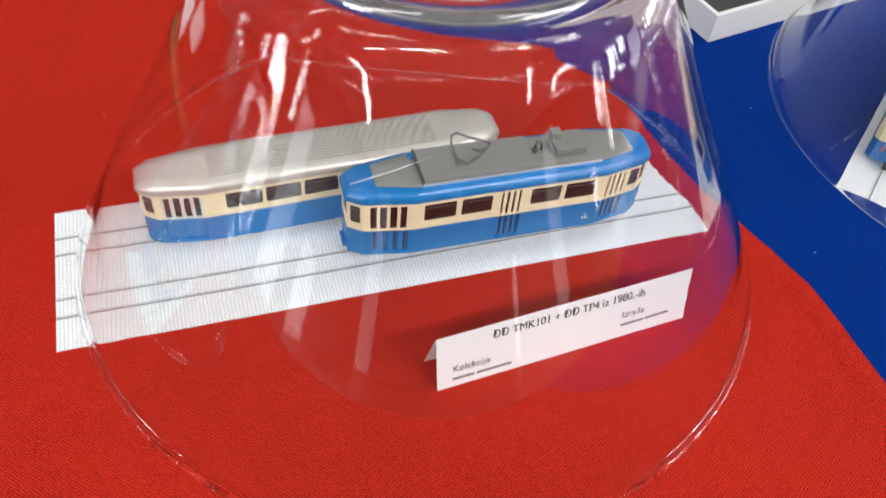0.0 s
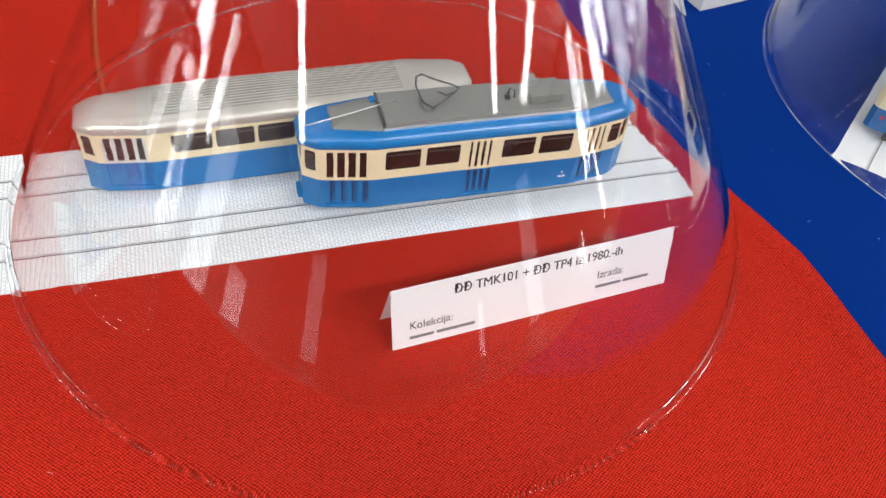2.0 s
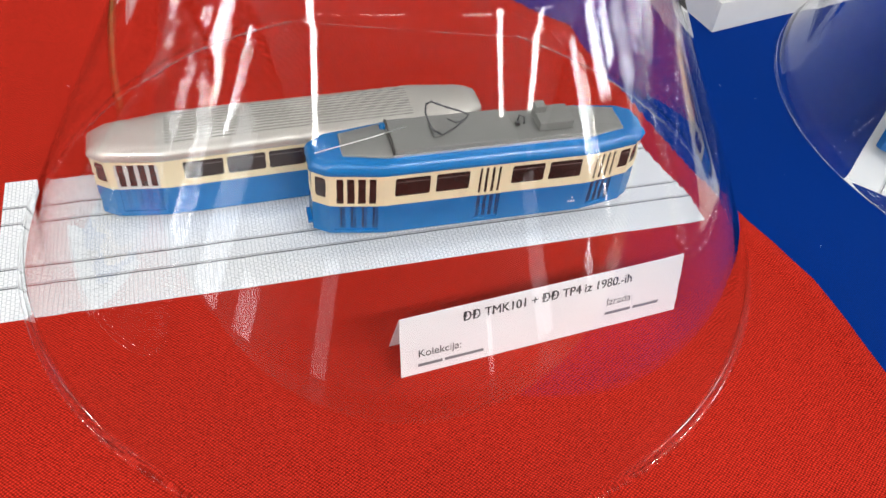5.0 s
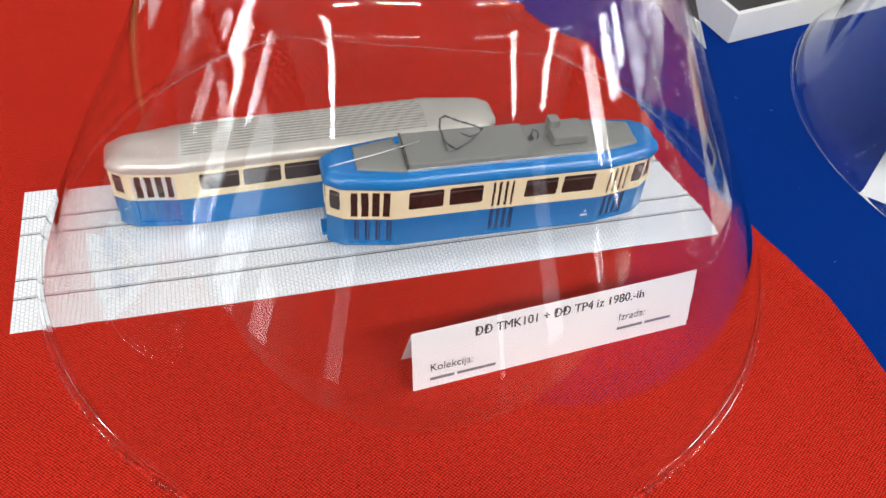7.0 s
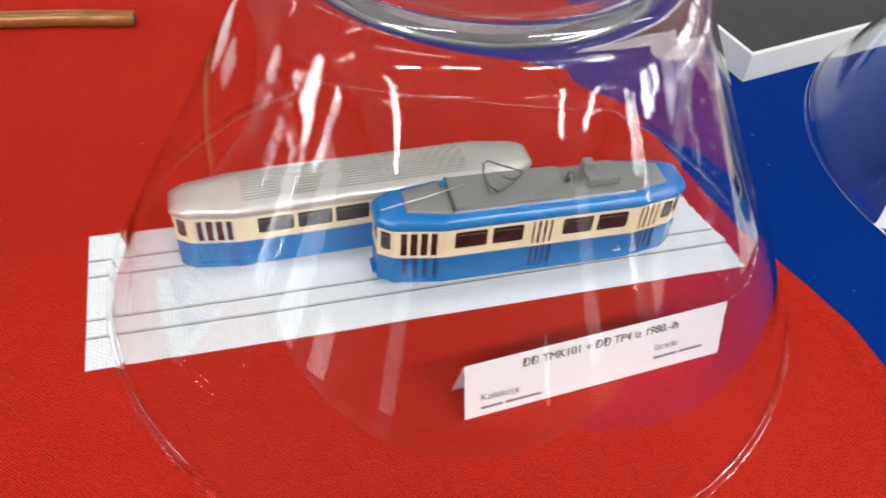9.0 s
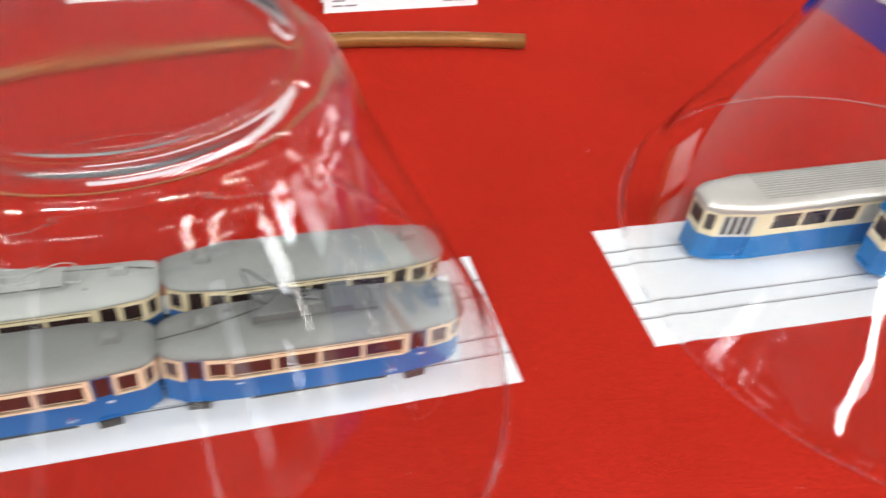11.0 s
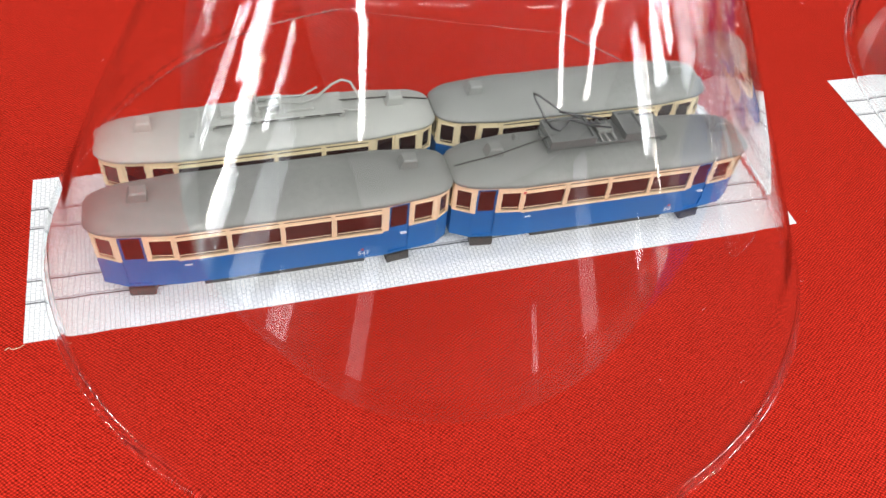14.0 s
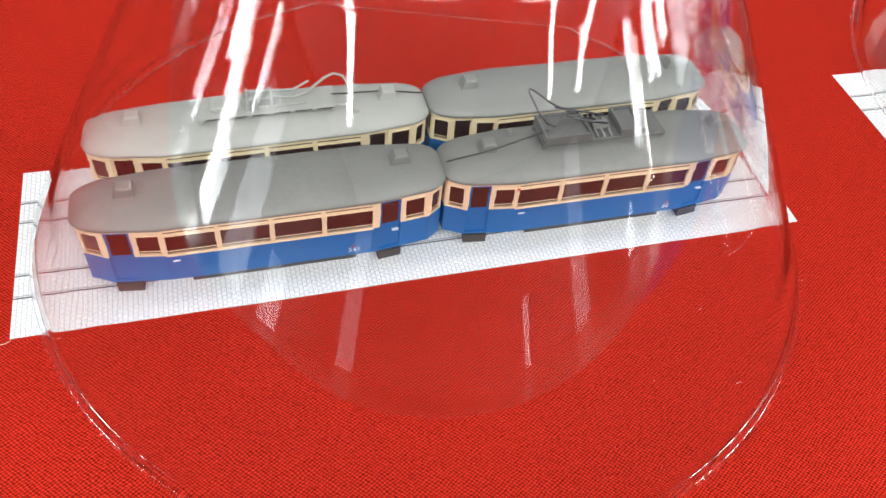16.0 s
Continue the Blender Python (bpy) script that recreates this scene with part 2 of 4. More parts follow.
TRAM_BLUE_DEEP = material("tram_deep_blue_paint", (0.003, 0.115, 0.37), 0.45, spread=0.08, scale=500, bump=0.08)
PALE_POST = material("pale_grey_post_paint", (0.62, 0.62, 0.60), 0.45, spread=0.05)
SLOT_BLUE = material("door_slot_blue", (0.003, 0.015, 0.07), 0.5, spread=0.1)
CREAM = material("cream_paint", (0.84, 0.73, 0.48), 0.42, spread=0.06, scale=600, bump=0.06)
PEACH = material("peach_cream_paint", (0.84, 0.66, 0.45), 0.45, spread=0.07, scale=600, bump=0.08)
GREY_DARK = material("dark_grey_roof_paint", (0.185, 0.19, 0.18), 0.55, spread=0.10, scale=400, bump=0.12)
GREY_TRAY = material("dark_grey_box_paint", (0.115, 0.12, 0.115), 0.5, spread=0.10, scale=400, bump=0.12)
GREY_MID = material("grey_roof_paint", (0.225, 0.235, 0.225), 0.5, spread=0.10, scale=400, bump=0.12)
GREY_PALE = material("pale_grey_roof_paint", (0.37, 0.385, 0.36), 0.55, spread=0.10, scale=400, bump=0.12)
GREY_FLAT = material("matt_grey_roof_paint", (0.20, 0.20, 0.19), 0.5, spread=0.06, scale=400, bump=0.06)
SILVER = material("silver_roof_paint", (0.50, 0.48, 0.44), 0.34, metal=0.5, spread=0.08, scale=500, bump=0.08)
# the roof silver darkened, as painted shade for the ribs
SILVER_SHADE = material("silver_rib_shade", (0.30, 0.29, 0.27), 0.4, metal=0.5, spread=0.1, scale=500)
WIRE = material("dull_metal_wire", (0.10, 0.10, 0.105), 0.4, metal=0.8, spread=0.1)
PALE_WIRE = material("bright_metal_wire", (0.75, 0.75, 0.74), 0.35, metal=0.8, spread=0.05)
PANE = material("dark_window_pane", (0.030, 0.014, 0.012), 0.12, spread=0.5, scale=120)
PANE_BAR = material("pane_slide_bar", (0.16, 0.11, 0.10), 0.35, spread=0.1)
PANE_BROWN = material("brown_tinted_pane", (0.075, 0.021, 0.017), 0.15, spread=0.5, scale=150)
UNDER = material("underframe_black", (0.045, 0.040, 0.036), 0.6, spread=0.2)
DOT_RED = material("red_lamp_paint", (0.55, 0.03, 0.03), 0.4)
WHITE_MARK = material("white_marking", (0.75, 0.76, 0.8), 0.5, spread=0.03)
TUBE = material("bronze_brown_tube", (0.30, 0.13, 0.035), 0.3, metal=0.35, spread=0.2, scale=200, bump=0.1)
TRAY_WHITE = material("white_tray_board", (0.75, 0.75, 0.74), 0.55, spread=0.03, scale=100)
TRAY_DARK = material("dark_tray_lining", (0.035, 0.032, 0.032), 0.6, spread=0.2, scale=120)
WALL = material("hall_wall_paint", (0.20, 0.195, 0.19), 0.8, spread=0.05, scale=4)
CEIL = material("hall_ceiling_paint", (0.78, 0.78, 0.78), 0.8, spread=0.05, scale=4)
FLOOR = material("hall_floor_lino", (0.07, 0.066, 0.062), 0.34, spread=0.1, scale=8, spec=0.25)
PANES = {}


def slot_glow(glow):
    """An added pane that glows unevenly; panes of one brightness share a material."""
    if glow not in PANES:
        m = bpy.data.materials.new("slot_glow_pane")
        m.use_nodes = True
        nt = m.node_tree
        b = nt.nodes["Principled BSDF"]
        b.inputs["Base Color"].default_value = (0.8, 0.85, 0.9, 1)
        b.inputs["Emission Color"].default_value = (1.0, 0.93, 0.82, 1) if glow == 45 or glow == 32 else (0.90, 0.95, 1.0, 1)
        haze = nt.nodes.new("ShaderNodeTexNoise")
        haze.inputs["Scale"].default_value = 3.0
        gain = nt.nodes.new("ShaderNodeMapRange")
        gain.inputs[1].default_value, gain.inputs[2].default_value = 0.40, 0.62
        gain.inputs[3].default_value, gain.inputs[4].default_value = glow * 0.3, glow * 1.25
        place = nt.nodes.new("ShaderNodeTexCoord")
        nt.links.new(place.outputs["Object"], haze.inputs["Vector"])
        nt.links.new(haze.outputs["Fac"], gain.inputs[0])
        nt.links.new(gain.outputs[0], b.inputs["Emission Strength"])
        PANES[glow] = m
    return PANES[glow]


WOOD = material("table_wood", (0.30, 0.19, 0.10), 0.5, spread=0.15, scale=30)


# ---- mesh helpers ----
def part(name, bm, mat, parent=None, label=""):
    me = bpy.data.meshes.new(name)
    bm.normal_update()
    bm.to_mesh(me)
    bm.free()
    me.materials.append(mat)
    ob = new(name, me)
    if parent is not None:
        ob.parent = parent
    if label:
        ob["label"] = label
    return ob


def thing(name, m, label, category, group=""):
    ob = new(name)
    ob.empty_display_size = 0.02
    ob.matrix_basis = m
    return tagged(ob, label, category, group)


def box(bm, x0, x1, y0, y1, z0, z1, bevel=0.0):
    v = [bm.verts.new(p) for p in ((x0, y0, z0), (x1, y0, z0), (x1, y1, z0), (x0, y1, z0),
                                   (x0, y0, z1), (x1, y0, z1), (x1, y1, z1), (x0, y1, z1))]
    fs = [bm.faces.new([v[i] for i in f]) for f in ((3, 2, 1, 0), (4, 5, 6, 7), (0, 1, 5, 4), (1, 2, 6, 5), (2, 3, 7, 6), (3, 0, 4, 7))]
    if bevel:
        es = {e for f in fs for e in f.edges}
        bmesh.ops.bevel(bm, geom=list(es), offset=bevel, segments=2, affect="EDGES", profile=0.6)
    return fs


def box_part(name, dims, mat, parent, bevel=0.0, label=""):
    bm = bmesh.new()
    box(bm, *dims, bevel)
    return part(name, bm, mat, parent, label)


def tube(bm, pts, r, seg=8, closed=False):
    """A round rod along a list of points."""
    pts = [Vector(p) for p in pts]
    rings = []
    n = len(pts)
    for i, p in enumerate(pts):
        a = pts[(i - 1) % n] if (closed or i) else p
        b = pts[(i + 1) % n] if (closed or i < n - 1) else p
        d = (b - a).normalized()
        side = d.cross(Vector((0, 0, 1)))
        if side.length < 1e-3:
            side = d.cross(Vector((0, 1, 0)))
        side.normalize()
        up = side.cross(d)
        rings.append([bm.verts.new(p + r * (math.cos(k * 2 * math.pi / seg) * side + math.sin(k * 2 * math.pi / seg) * up)) for k in range(seg)])
    for i in range(n if closed else n - 1):
        a, b = rings[i], rings[(i + 1) % n]
        for k in range(seg):
            bm.faces.new((a[k], a[(k + 1) % seg], b[(k + 1) % seg], b[k]))
    if not closed:
        bm.faces.new(rings[0])
        bm.faces.new(rings[-1][::-1])
    for f in bm.faces:
        f.smooth = True


def tube_part(name, pts, r, mat, parent, seg=8, closed=False, label=""):
    bm = bmesh.new()
    tube(bm, pts, r, seg, closed)
    bmesh.ops.recalc_face_normals(bm, faces=bm.faces[:])
    return part(name, bm, mat, parent, label)


def lathe(profile, seg, wobble=None):
    bm = bmesh.new()
    rings = []
    for r, z in profile:
        if r < 1e-6:
            rings.append([bm.verts.new((0, 0, z))])
            continue
        ring = []
        for k in range(seg):
            a = 2 * math.pi * k / seg
            q = r + (wobble(a, r, z) if wobble else 0.0)
            ring.append(bm.verts.new((q * math.cos(a), q * math.sin(a), z)))
        rings.append(ring)
    for a, b in zip(rings, rings[1:]):
        for k in range(seg):
            j = (k + 1) % seg
            if len(a) == 1 and len(b) == 1:
                continue
            if len(b) == 1:
                bm.faces.new((a[k], a[j], b[0]))
            elif len(a) == 1:
                bm.faces.new((a[0], b[j], b[k]))
            else:
                bm.faces.new((a[k], a[j], b[j], b[k]))
    for f in bm.faces:
        f.smooth = True
    bmesh.ops.recalc_face_normals(bm, faces=bm.faces[:])
    return bm


def lettering(name, text, width, height, m, parent, mat, bold=0.0):
    """Flat text that fits a width and height, its left lower corner at m's origin."""
    c = bpy.data.curves.new(name, "FONT")
    c.body = text
    c.size = 1.0
    ob = new(name, c)
    bpy.context.view_layer.update()
    w = ob.dimensions.x
    c.size = width / w
    c.offset = bold
    c.extrude = 0.00002
    c.materials.append(mat)
    ob.parent = parent
    ob.matrix_basis = m
    return ob


# ---- the hall: plain shell round the table ----
def slab(name, dims, mat, label, category):
    bm = bmesh.new()
    box(bm, *dims)
    ob = part(name, bm, mat)
    return tagged(ob, label, category, kind="structure")


slab("floor", (*HALL, FLOOR_Z - 0.1, FLOOR_Z), FLOOR, "plain beige lino floor of the exhibition hall", "floor")
slab("ceiling", (*HALL, CEIL_Z, CEIL_Z + 0.1), CEIL, "plain pale hall ceiling", "ceiling")
# unseen reflector wall, paler than the others to veil the bowls' flanks
slab("wall_north", (HALL[0], HALL[1], HALL[3], HALL[3] + 0.2, FLOOR_Z, CEIL_Z), CEIL, "unseen hall wall made pale to haze the glass", "wall")
WIN_LOW, WIN_TOP = FLOOR_Z + 0.1, CEIL_Z - 0.1


def window_wall(name, turn, corner, long, slots, first):
    """An unseen hall wall with added window slots cut through it; u runs along the wall."""
    m = pose(*corner, 0, 0, 0, turn)
    bm = bmesh.new()
    u = 0.0
    for c, half, low, top, glow in slots:
        box(bm, u, c - half, 0, 0.2, FLOOR_Z, CEIL_Z)
        box(bm, c - half, c + half, 0, 0.2, FLOOR_Z, low)
        box(bm, c - half, c + half, 0, 0.2, top, CEIL_Z)
        u = c + half
    box(bm, u, long, 0, 0.2, FLOOR_Z, CEIL_Z)
    wall = part(name, bm, WALL)
    wall.matrix_basis = m
    tagged(wall, "unseen grey hall wall with added glowing slots", "wall", kind="structure")
    # each glowing slot is added to draw a streak or veil on the glass
    for k, (c, half, low, top, glow) in enumerate(slots):
        w = new("window_%d" % (first + k))
        w.matrix_basis = m @ pose(c, 0.1, 0)
        tagged(w, "added window slot that glows for streaks in the glass", "window", kind="structure")
        rim = min(0.02, half * 0.2)
        box_part("pane", (-half + rim, half - rim, -0.01, 0.01, low + 0.03, top - 0.03), slot_glow(glow), w)
        for a, b in ((-half, -half + rim), (half - rim, half)):
            box_part("window_frame", (a, b, -0.03, 0.03, low, top), TRAY_WHITE, w)
        for a, b in ((low, low + 0.03), (top - 0.03, top)):
            box_part("window_frame", (-half + rim, half - rim, -0.028, 0.028, a, b), TRAY_WHITE, w)


# share the added window slots out over the three walls that they fall on
west, south, east = [], [], []
for bearing, half, el0, el1, glow in SLOTS:
    dx, dy = math.sin(radians(bearing)), -math.cos(radians(bearing))
    reach = {"south": (HALL[2] / dy) if dy < -1e-6 else 1e9, "west": ((HALL[0] - 0.35) / dx) if dx < -1e-6 else 1e9, "east": ((HALL[1] - 0.35) / dx) if dx > 1e-6 else 1e9}
    side = min(reach, key=reach.get)
    px, py = 0.35 + dx * reach[side], dy * reach[side]
    low = max(WIN_LOW, 0.1 + reach[side] * math.tan(radians(el0)))
    top = max(low + 0.3, min(WIN_TOP, 0.1 + reach[side] * math.tan(radians(el1))))
    half *= reach[side] / 9.5
    half /= abs(dy) if side == "south" else abs(dx)
    if side == "west":
        west.append((py - HALL[2], half, low, top, glow))
    elif side == "south":
        south.append((HALL[1] - px, half, low, top, glow))
    else:
        east.append((HALL[3] - py, half, low, top, glow))
window_wall("wall_west", 90, (HALL[0], HALL[2]), HALL[3] - HALL[2], sorted(west), 1)
window_wall("wall_south", 180, (HALL[1], HALL[2]), HALL[1] - HALL[0], sorted(south), 1 + len(west))
window_wall("wall_east", -90, (HALL[1], HALL[3]), HALL[3] - HALL[2], sorted(east), 1 + len(west) + len(south))


def ceiling_light(x, y, turn, long, wide, power):
    base = thing("ceiling_light", pose(x, y, CEIL_Z, 0, 0, turn), "white tube lamp on the hall ceiling", "ceiling lamp", "hall ceiling lamps")
    box_part("housing", (-long / 2 - 0.04, long / 2 + 0.04, -wide / 2 - 0.02, wide / 2 + 0.02, -0.06, 0.0), TRAY_WHITE, base)
    data = bpy.data.lights.new("tube", "AREA")
    data.shape, data.size, data.size_y = "RECTANGLE", long, wide
    data.energy = power
    data.color = (1.0, 0.985, 0.965)
    lamp = new("tube", data)
    lamp.parent = base
    lamp.location = (0, 0, -0.07)


for lx, ly in LAMPS:
    ceiling_light(lx, ly, 0, 1.5, 0.16, LAMP_POWER * (2.2 if ly < -2 else 0.35))
for near, far, wide, glow in FAR_ROWS:
    near, far = Vector(near), Vector(far)
    run = (far - near) / 4
    for k in range(4):
        mid = near + run * (k + 0.5)
        long = run.length - 0.12
        ceiling_light(mid.x, mid.y, math.degrees(math.atan2(run.y, run.x)), long, wide, glow * math.pi * long * wide)

# ---- table and its two cloths ----
TABLE = (-0.75, 1.75, -0.60, 0.85)
table = thing("exhibition_table", pose(0, 0, 0), "long wooden exhibition table hidden under red and blue cloths", "table")
box_part("tabletop", (*TABLE, -0.030, -0.0035), WOOD, table)
for tx in (TABLE[0] + 0.06, TABLE[1] - 0.06):
    for ty in (TABLE[2] + 0.06, TABLE[3] - 0.06):
        box_part("leg", (tx - 0.025, tx + 0.025, ty - 0.025, ty + 0.025, FLOOR_Z, -0.03), WOOD, table, 0.004)


def seam_x(y):
    """Where the red cloth ends: its hem runs away from the viewer, leaning to one side."""
    return float(np.interp(y, (-0.60, -0.096, -0.06, -0.04, -0.02, 0.0, 0.03, 0.10, 0.20, 0.85),
                           (0.706, 0.7018, 0.7012, 0.6995, 0.6945, 0.6885, 0.682, 0.674, 0.667, 0.63)))


def cloth(name, label, mat, x0, x1, edge, z, thick, lift):
    """A cloth sheet with soft creases; edge() bounds its right side."""
    bm = bmesh.new()
    nx, ny = 110, 70
    y0, y1 = TABLE[2] - 0.002, TABLE[3] + 0.002
    grid = []
    for j in range(ny + 1):
        y = y0 + (y1 - y0) * j / ny
        right = edge(y) if edge else x1
        row = []
        for i in range(nx + 1):
            x = x0 + (right - x0) * i / nx
            row.append(bm.verts.new((x, y, z + lift(x, y))))
        grid.append(row)
    for j in range(ny):
        for i in range(nx):
            bm.faces.new((grid[j][i], grid[j][i + 1], grid[j + 1][i + 1], grid[j + 1][i])).smooth = True
    rim = [e for e in bm.edges if e.is_boundary]
    out = bmesh.ops.extrude_edge_only(bm, edges=rim)
    for v in out["geom"]:
        if isinstance(v, bmesh.types.BMVert):
            v.co.z -= thick
    return tagged(part(name, bm, mat), label, "tablecloth")


cloth("blue_tablecloth", "royal blue cotton tablecloth spread on the table", BLUE, TABLE[0], TABLE[1], None, -0.0012, 0.002, lambda x, y: 0.0)
red = cloth("red_tablecloth", "bright red woven cotton tablecloth with a folded hem", RED, TABLE[0], 0, seam_x, -0.0002, 0.0008,
            lambda x, y: 0.0)
# folded hem along the free edge
bm = bmesh.new()
hem = []
for j in range(121):
    y = TABLE[2] + (TABLE[3] - TABLE[2]) * j / 120
    x = seam_x(y) + 0.0004 * math.sin(y * 90) + 0.0003 * math.sin(y * 233)
    w = 0.0135 + 0.0012 * math.sin(y * 37)
    hem.append([bm.verts.new((x - w + a, y, h)) for a, h in ((0.0, -0.0002), (0.0006, 0.0004), (w * 0.5, 0.00055), (w - 0.0006, 0.0005), (w, 0.0001), (w + 0.0001, -0.0010))])
for a, c in zip(hem, hem[1:]):
    for k in range(5):
        bm.faces.new((a[k], a[k + 1], c[k + 1], c[k])).smooth = True
part("hem", bm, RED, red)


# ---- printed track strips ----
STRIP_L, STRIP_W = 0.297, 0.0797
RAILS = (0.0167, 0.0268, 0.0526, 0.0627)


def track_strip(m, label, long=STRIP_L):
    base = thing("printed_track_strip", m, label, "paper strip", "printed track strips")
    box_part("sheet", (0, long, 0, STRIP_W, 0.00005, 0.0003), PRINT, base)
    for y in RAILS:
        box_part("rail_line", (0, long, y - 0.00035, y + 0.00025, 0.0003, 0.00036), RAIL_INK, base)
        box_part("groove_line", (0, long, y + 0.0006, y + 0.0011, 0.0003, 0.00036), RAIL_SHADE, base)
    return base


strip_a = track_strip(pose(0, 0, 0), "white paper strip printed with grey setts and two tram tracks")
STRIP1 = pose(0.3650, 0.0067, 0, 0, 0, -1.29)
track_strip(STRIP1, "white paper strip printed with grey setts and two tram tracks", 0.3055)
STRIP3 = pose(0.8048, -0.0519, -0.0011, 0, 0, 38)
track_strip(STRIP3, "white printed paper strip on the blue cloth")


# ---- upturned glass bowls ----
def glass_bowl(x, y, radius, turn, label):
    base = thing("glass_bowl", pose(x, y, 0.0002, 0, 0, turn), label, "glass bowl", "upturned glass bowls")
    k = radius / 0.150
    outer = [(0.1490, 0.0), (0.1499, 0.0005), (0.1503, 0.0014), (0.1500, 0.0028), (0.1478, 0.0072), (0.1405, 0.0200), (0.1305, 0.0400), (0.1200, 0.0600),
             (0.1090, 0.0800), (0.0985, 0.1000), (0.0885, 0.1200), (0.0810, 0.1350), (0.0770, 0.1430), (0.0738, 0.1488), (0.0700, 0.1530),
             (0.0660, 0.1556), (0.0625, 0.1570), (0.0600, 0.1576), (0.0582, 0.1574), (0.0565, 0.1565), (0.0520, 0.1560), (0.0, 0.1558)]
    wall = 0.0020
    rising = sorted((h, r) for r, h in outer[4:14])
    inner = [(0.0, 0.1506), (0.0520, 0.1506), (0.0600, 0.1508), (0.0640, 0.1506), (0.0675, 0.1494), (0.0704, 0.1472), (0.0726, 0.1446)]
    for h in (0.142, 0.136, 0.130, 0.122, 0.112, 0.100, 0.088, 0.076, 0.064, 0.052, 0.040, 0.028, 0.018, 0.010):
        inner.append((float(np.interp(h, [q[0] for q in rising], [q[1] for q in rising])) - wall * 1.13, h))
    inner += [(0.1475, 0.0030), (0.1476, 0.0012), (0.1482, 0.0)]
    prof = [(r * k, z * k) for r, z in outer + inner]
    prof.append(prof[0])

    def wob(a, r, z):
        up = z / (0.16 * k)
        return 0.00006 * up * (math.sin(7 * a + 1.3) + 0.6 * math.sin(13 * a + 40 * z) + 0.4 * math.sin(23 * a + 0.5))
    bm = lathe(prof, 192, wob)
    bmesh.ops.remove_doubles(bm, verts=bm.verts[:], dist=1e-6)
    bmesh.ops.recalc_face_normals(bm, faces=bm.faces[:])
    ob = part("bowl", bm, GLASS, base)
    ob.visible_shadow = False
    return base


glass_bowl(0.5318, 0.0362, 0.1578, 0, "clear upturned glass bowl over two blue trams")
glass_bowl(0.1502, 0.0370, 0.1454, 50, "clear upturned glass bowl over four old trams")
glass_bowl(0.8960, 0.0310, 0.1450, 110, "clear upturned glass bowl on the blue cloth")


# ---- model trams ----
class Facet:
    """One upright side of a tram body: u runs along it, d inwards, z up."""

    def __init__(self, p, q):
        self.p, self.q = Vector((*p, 0)), Vector((*q, 0))
        self.long = (self.q - self.p).length
        self.ex = (self.q - self.p) / self.long
        self.inw = Vector((-self.ex.y, self.ex.x, 0))

    def at(self, u, d, z):
        return self.p + self.ex * u + self.inw * d + Vector((0, 0, z))

    def box(self, bm, u0, u1, d0, d1, z0, z1):
        v = [bm.verts.new(self.at(*c)) for c in ((u0, d0, z0), (u1, d0, z0), (u1, d1, z0), (u0, d1, z0),
                                                 (u0, d0, z1), (u1, d0, z1), (u1, d1, z1), (u0, d1, z1))]
        for f in ((3, 2, 1, 0), (4, 5, 6, 7), (0, 1, 5, 4), (1, 2, 6, 5), (2, 3, 7, 6), (3, 0, 4, 7)):
            bm.faces.new([v[i] for i in f])

    def wall(self, bm, z0, z1, holes, t):
        us = sorted({0.0, self.long, *[h[0] for h in holes], *[h[1] for h in holes]})
        zs = sorted({z0, z1, *[max(z0, h[2]) for h in holes], *[min(z1, h[3]) for h in holes]})
        for ua, ub in zip(us, us[1:]):
            for za, zb in zip(zs, zs[1:]):
                um, zm = (ua + ub) / 2, (za + zb) / 2
                if any(h[0] < um < h[1] and h[2] < zm < h[3] for h in holes):
                    continue
                for d, order in ((0, (0, 1, 2, 3)), (t, (3, 2, 1, 0))):
                    c = [self.at(ua, d, za), self.at(ub, d, za), self.at(ub, d, zb), self.at(ua, d, zb)]
                    bm.faces.new([bm.verts.new(c[i]) for i in order])
        for u0, u1, ha, hb in holes:
            ha, hb = max(ha, z0), min(hb, z1)
            c = [(u0, ha), (u1, ha), (u1, hb), (u0, hb)]
            for (ua, za), (ub, zb) in zip(c, c[1:] + c[:1]):
                if za == zb and (za <= z0 or za >= z1):
                    continue
                bm.faces.new([bm.verts.new(self.at(*p)) for p in ((ua, 0, za), (ua, t, za), (ub, t, zb), (ub, 0, zb))])


def chaikin(pts, times):
    for _ in range(times):
        out = []
        for a, b in zip(pts, pts[1:] + pts[:1]):
            out += [(a[0] * 0.75 + b[0] * 0.25, a[1] * 0.75 + b[1] * 0.25), (a[0] * 0.25 + b[0] * 0.75, a[1] * 0.25 + b[1] * 0.75)]
        pts = out
    return pts


def outline(side):
    return list(side) + [(x, -y) for x, y in reversed(side)]


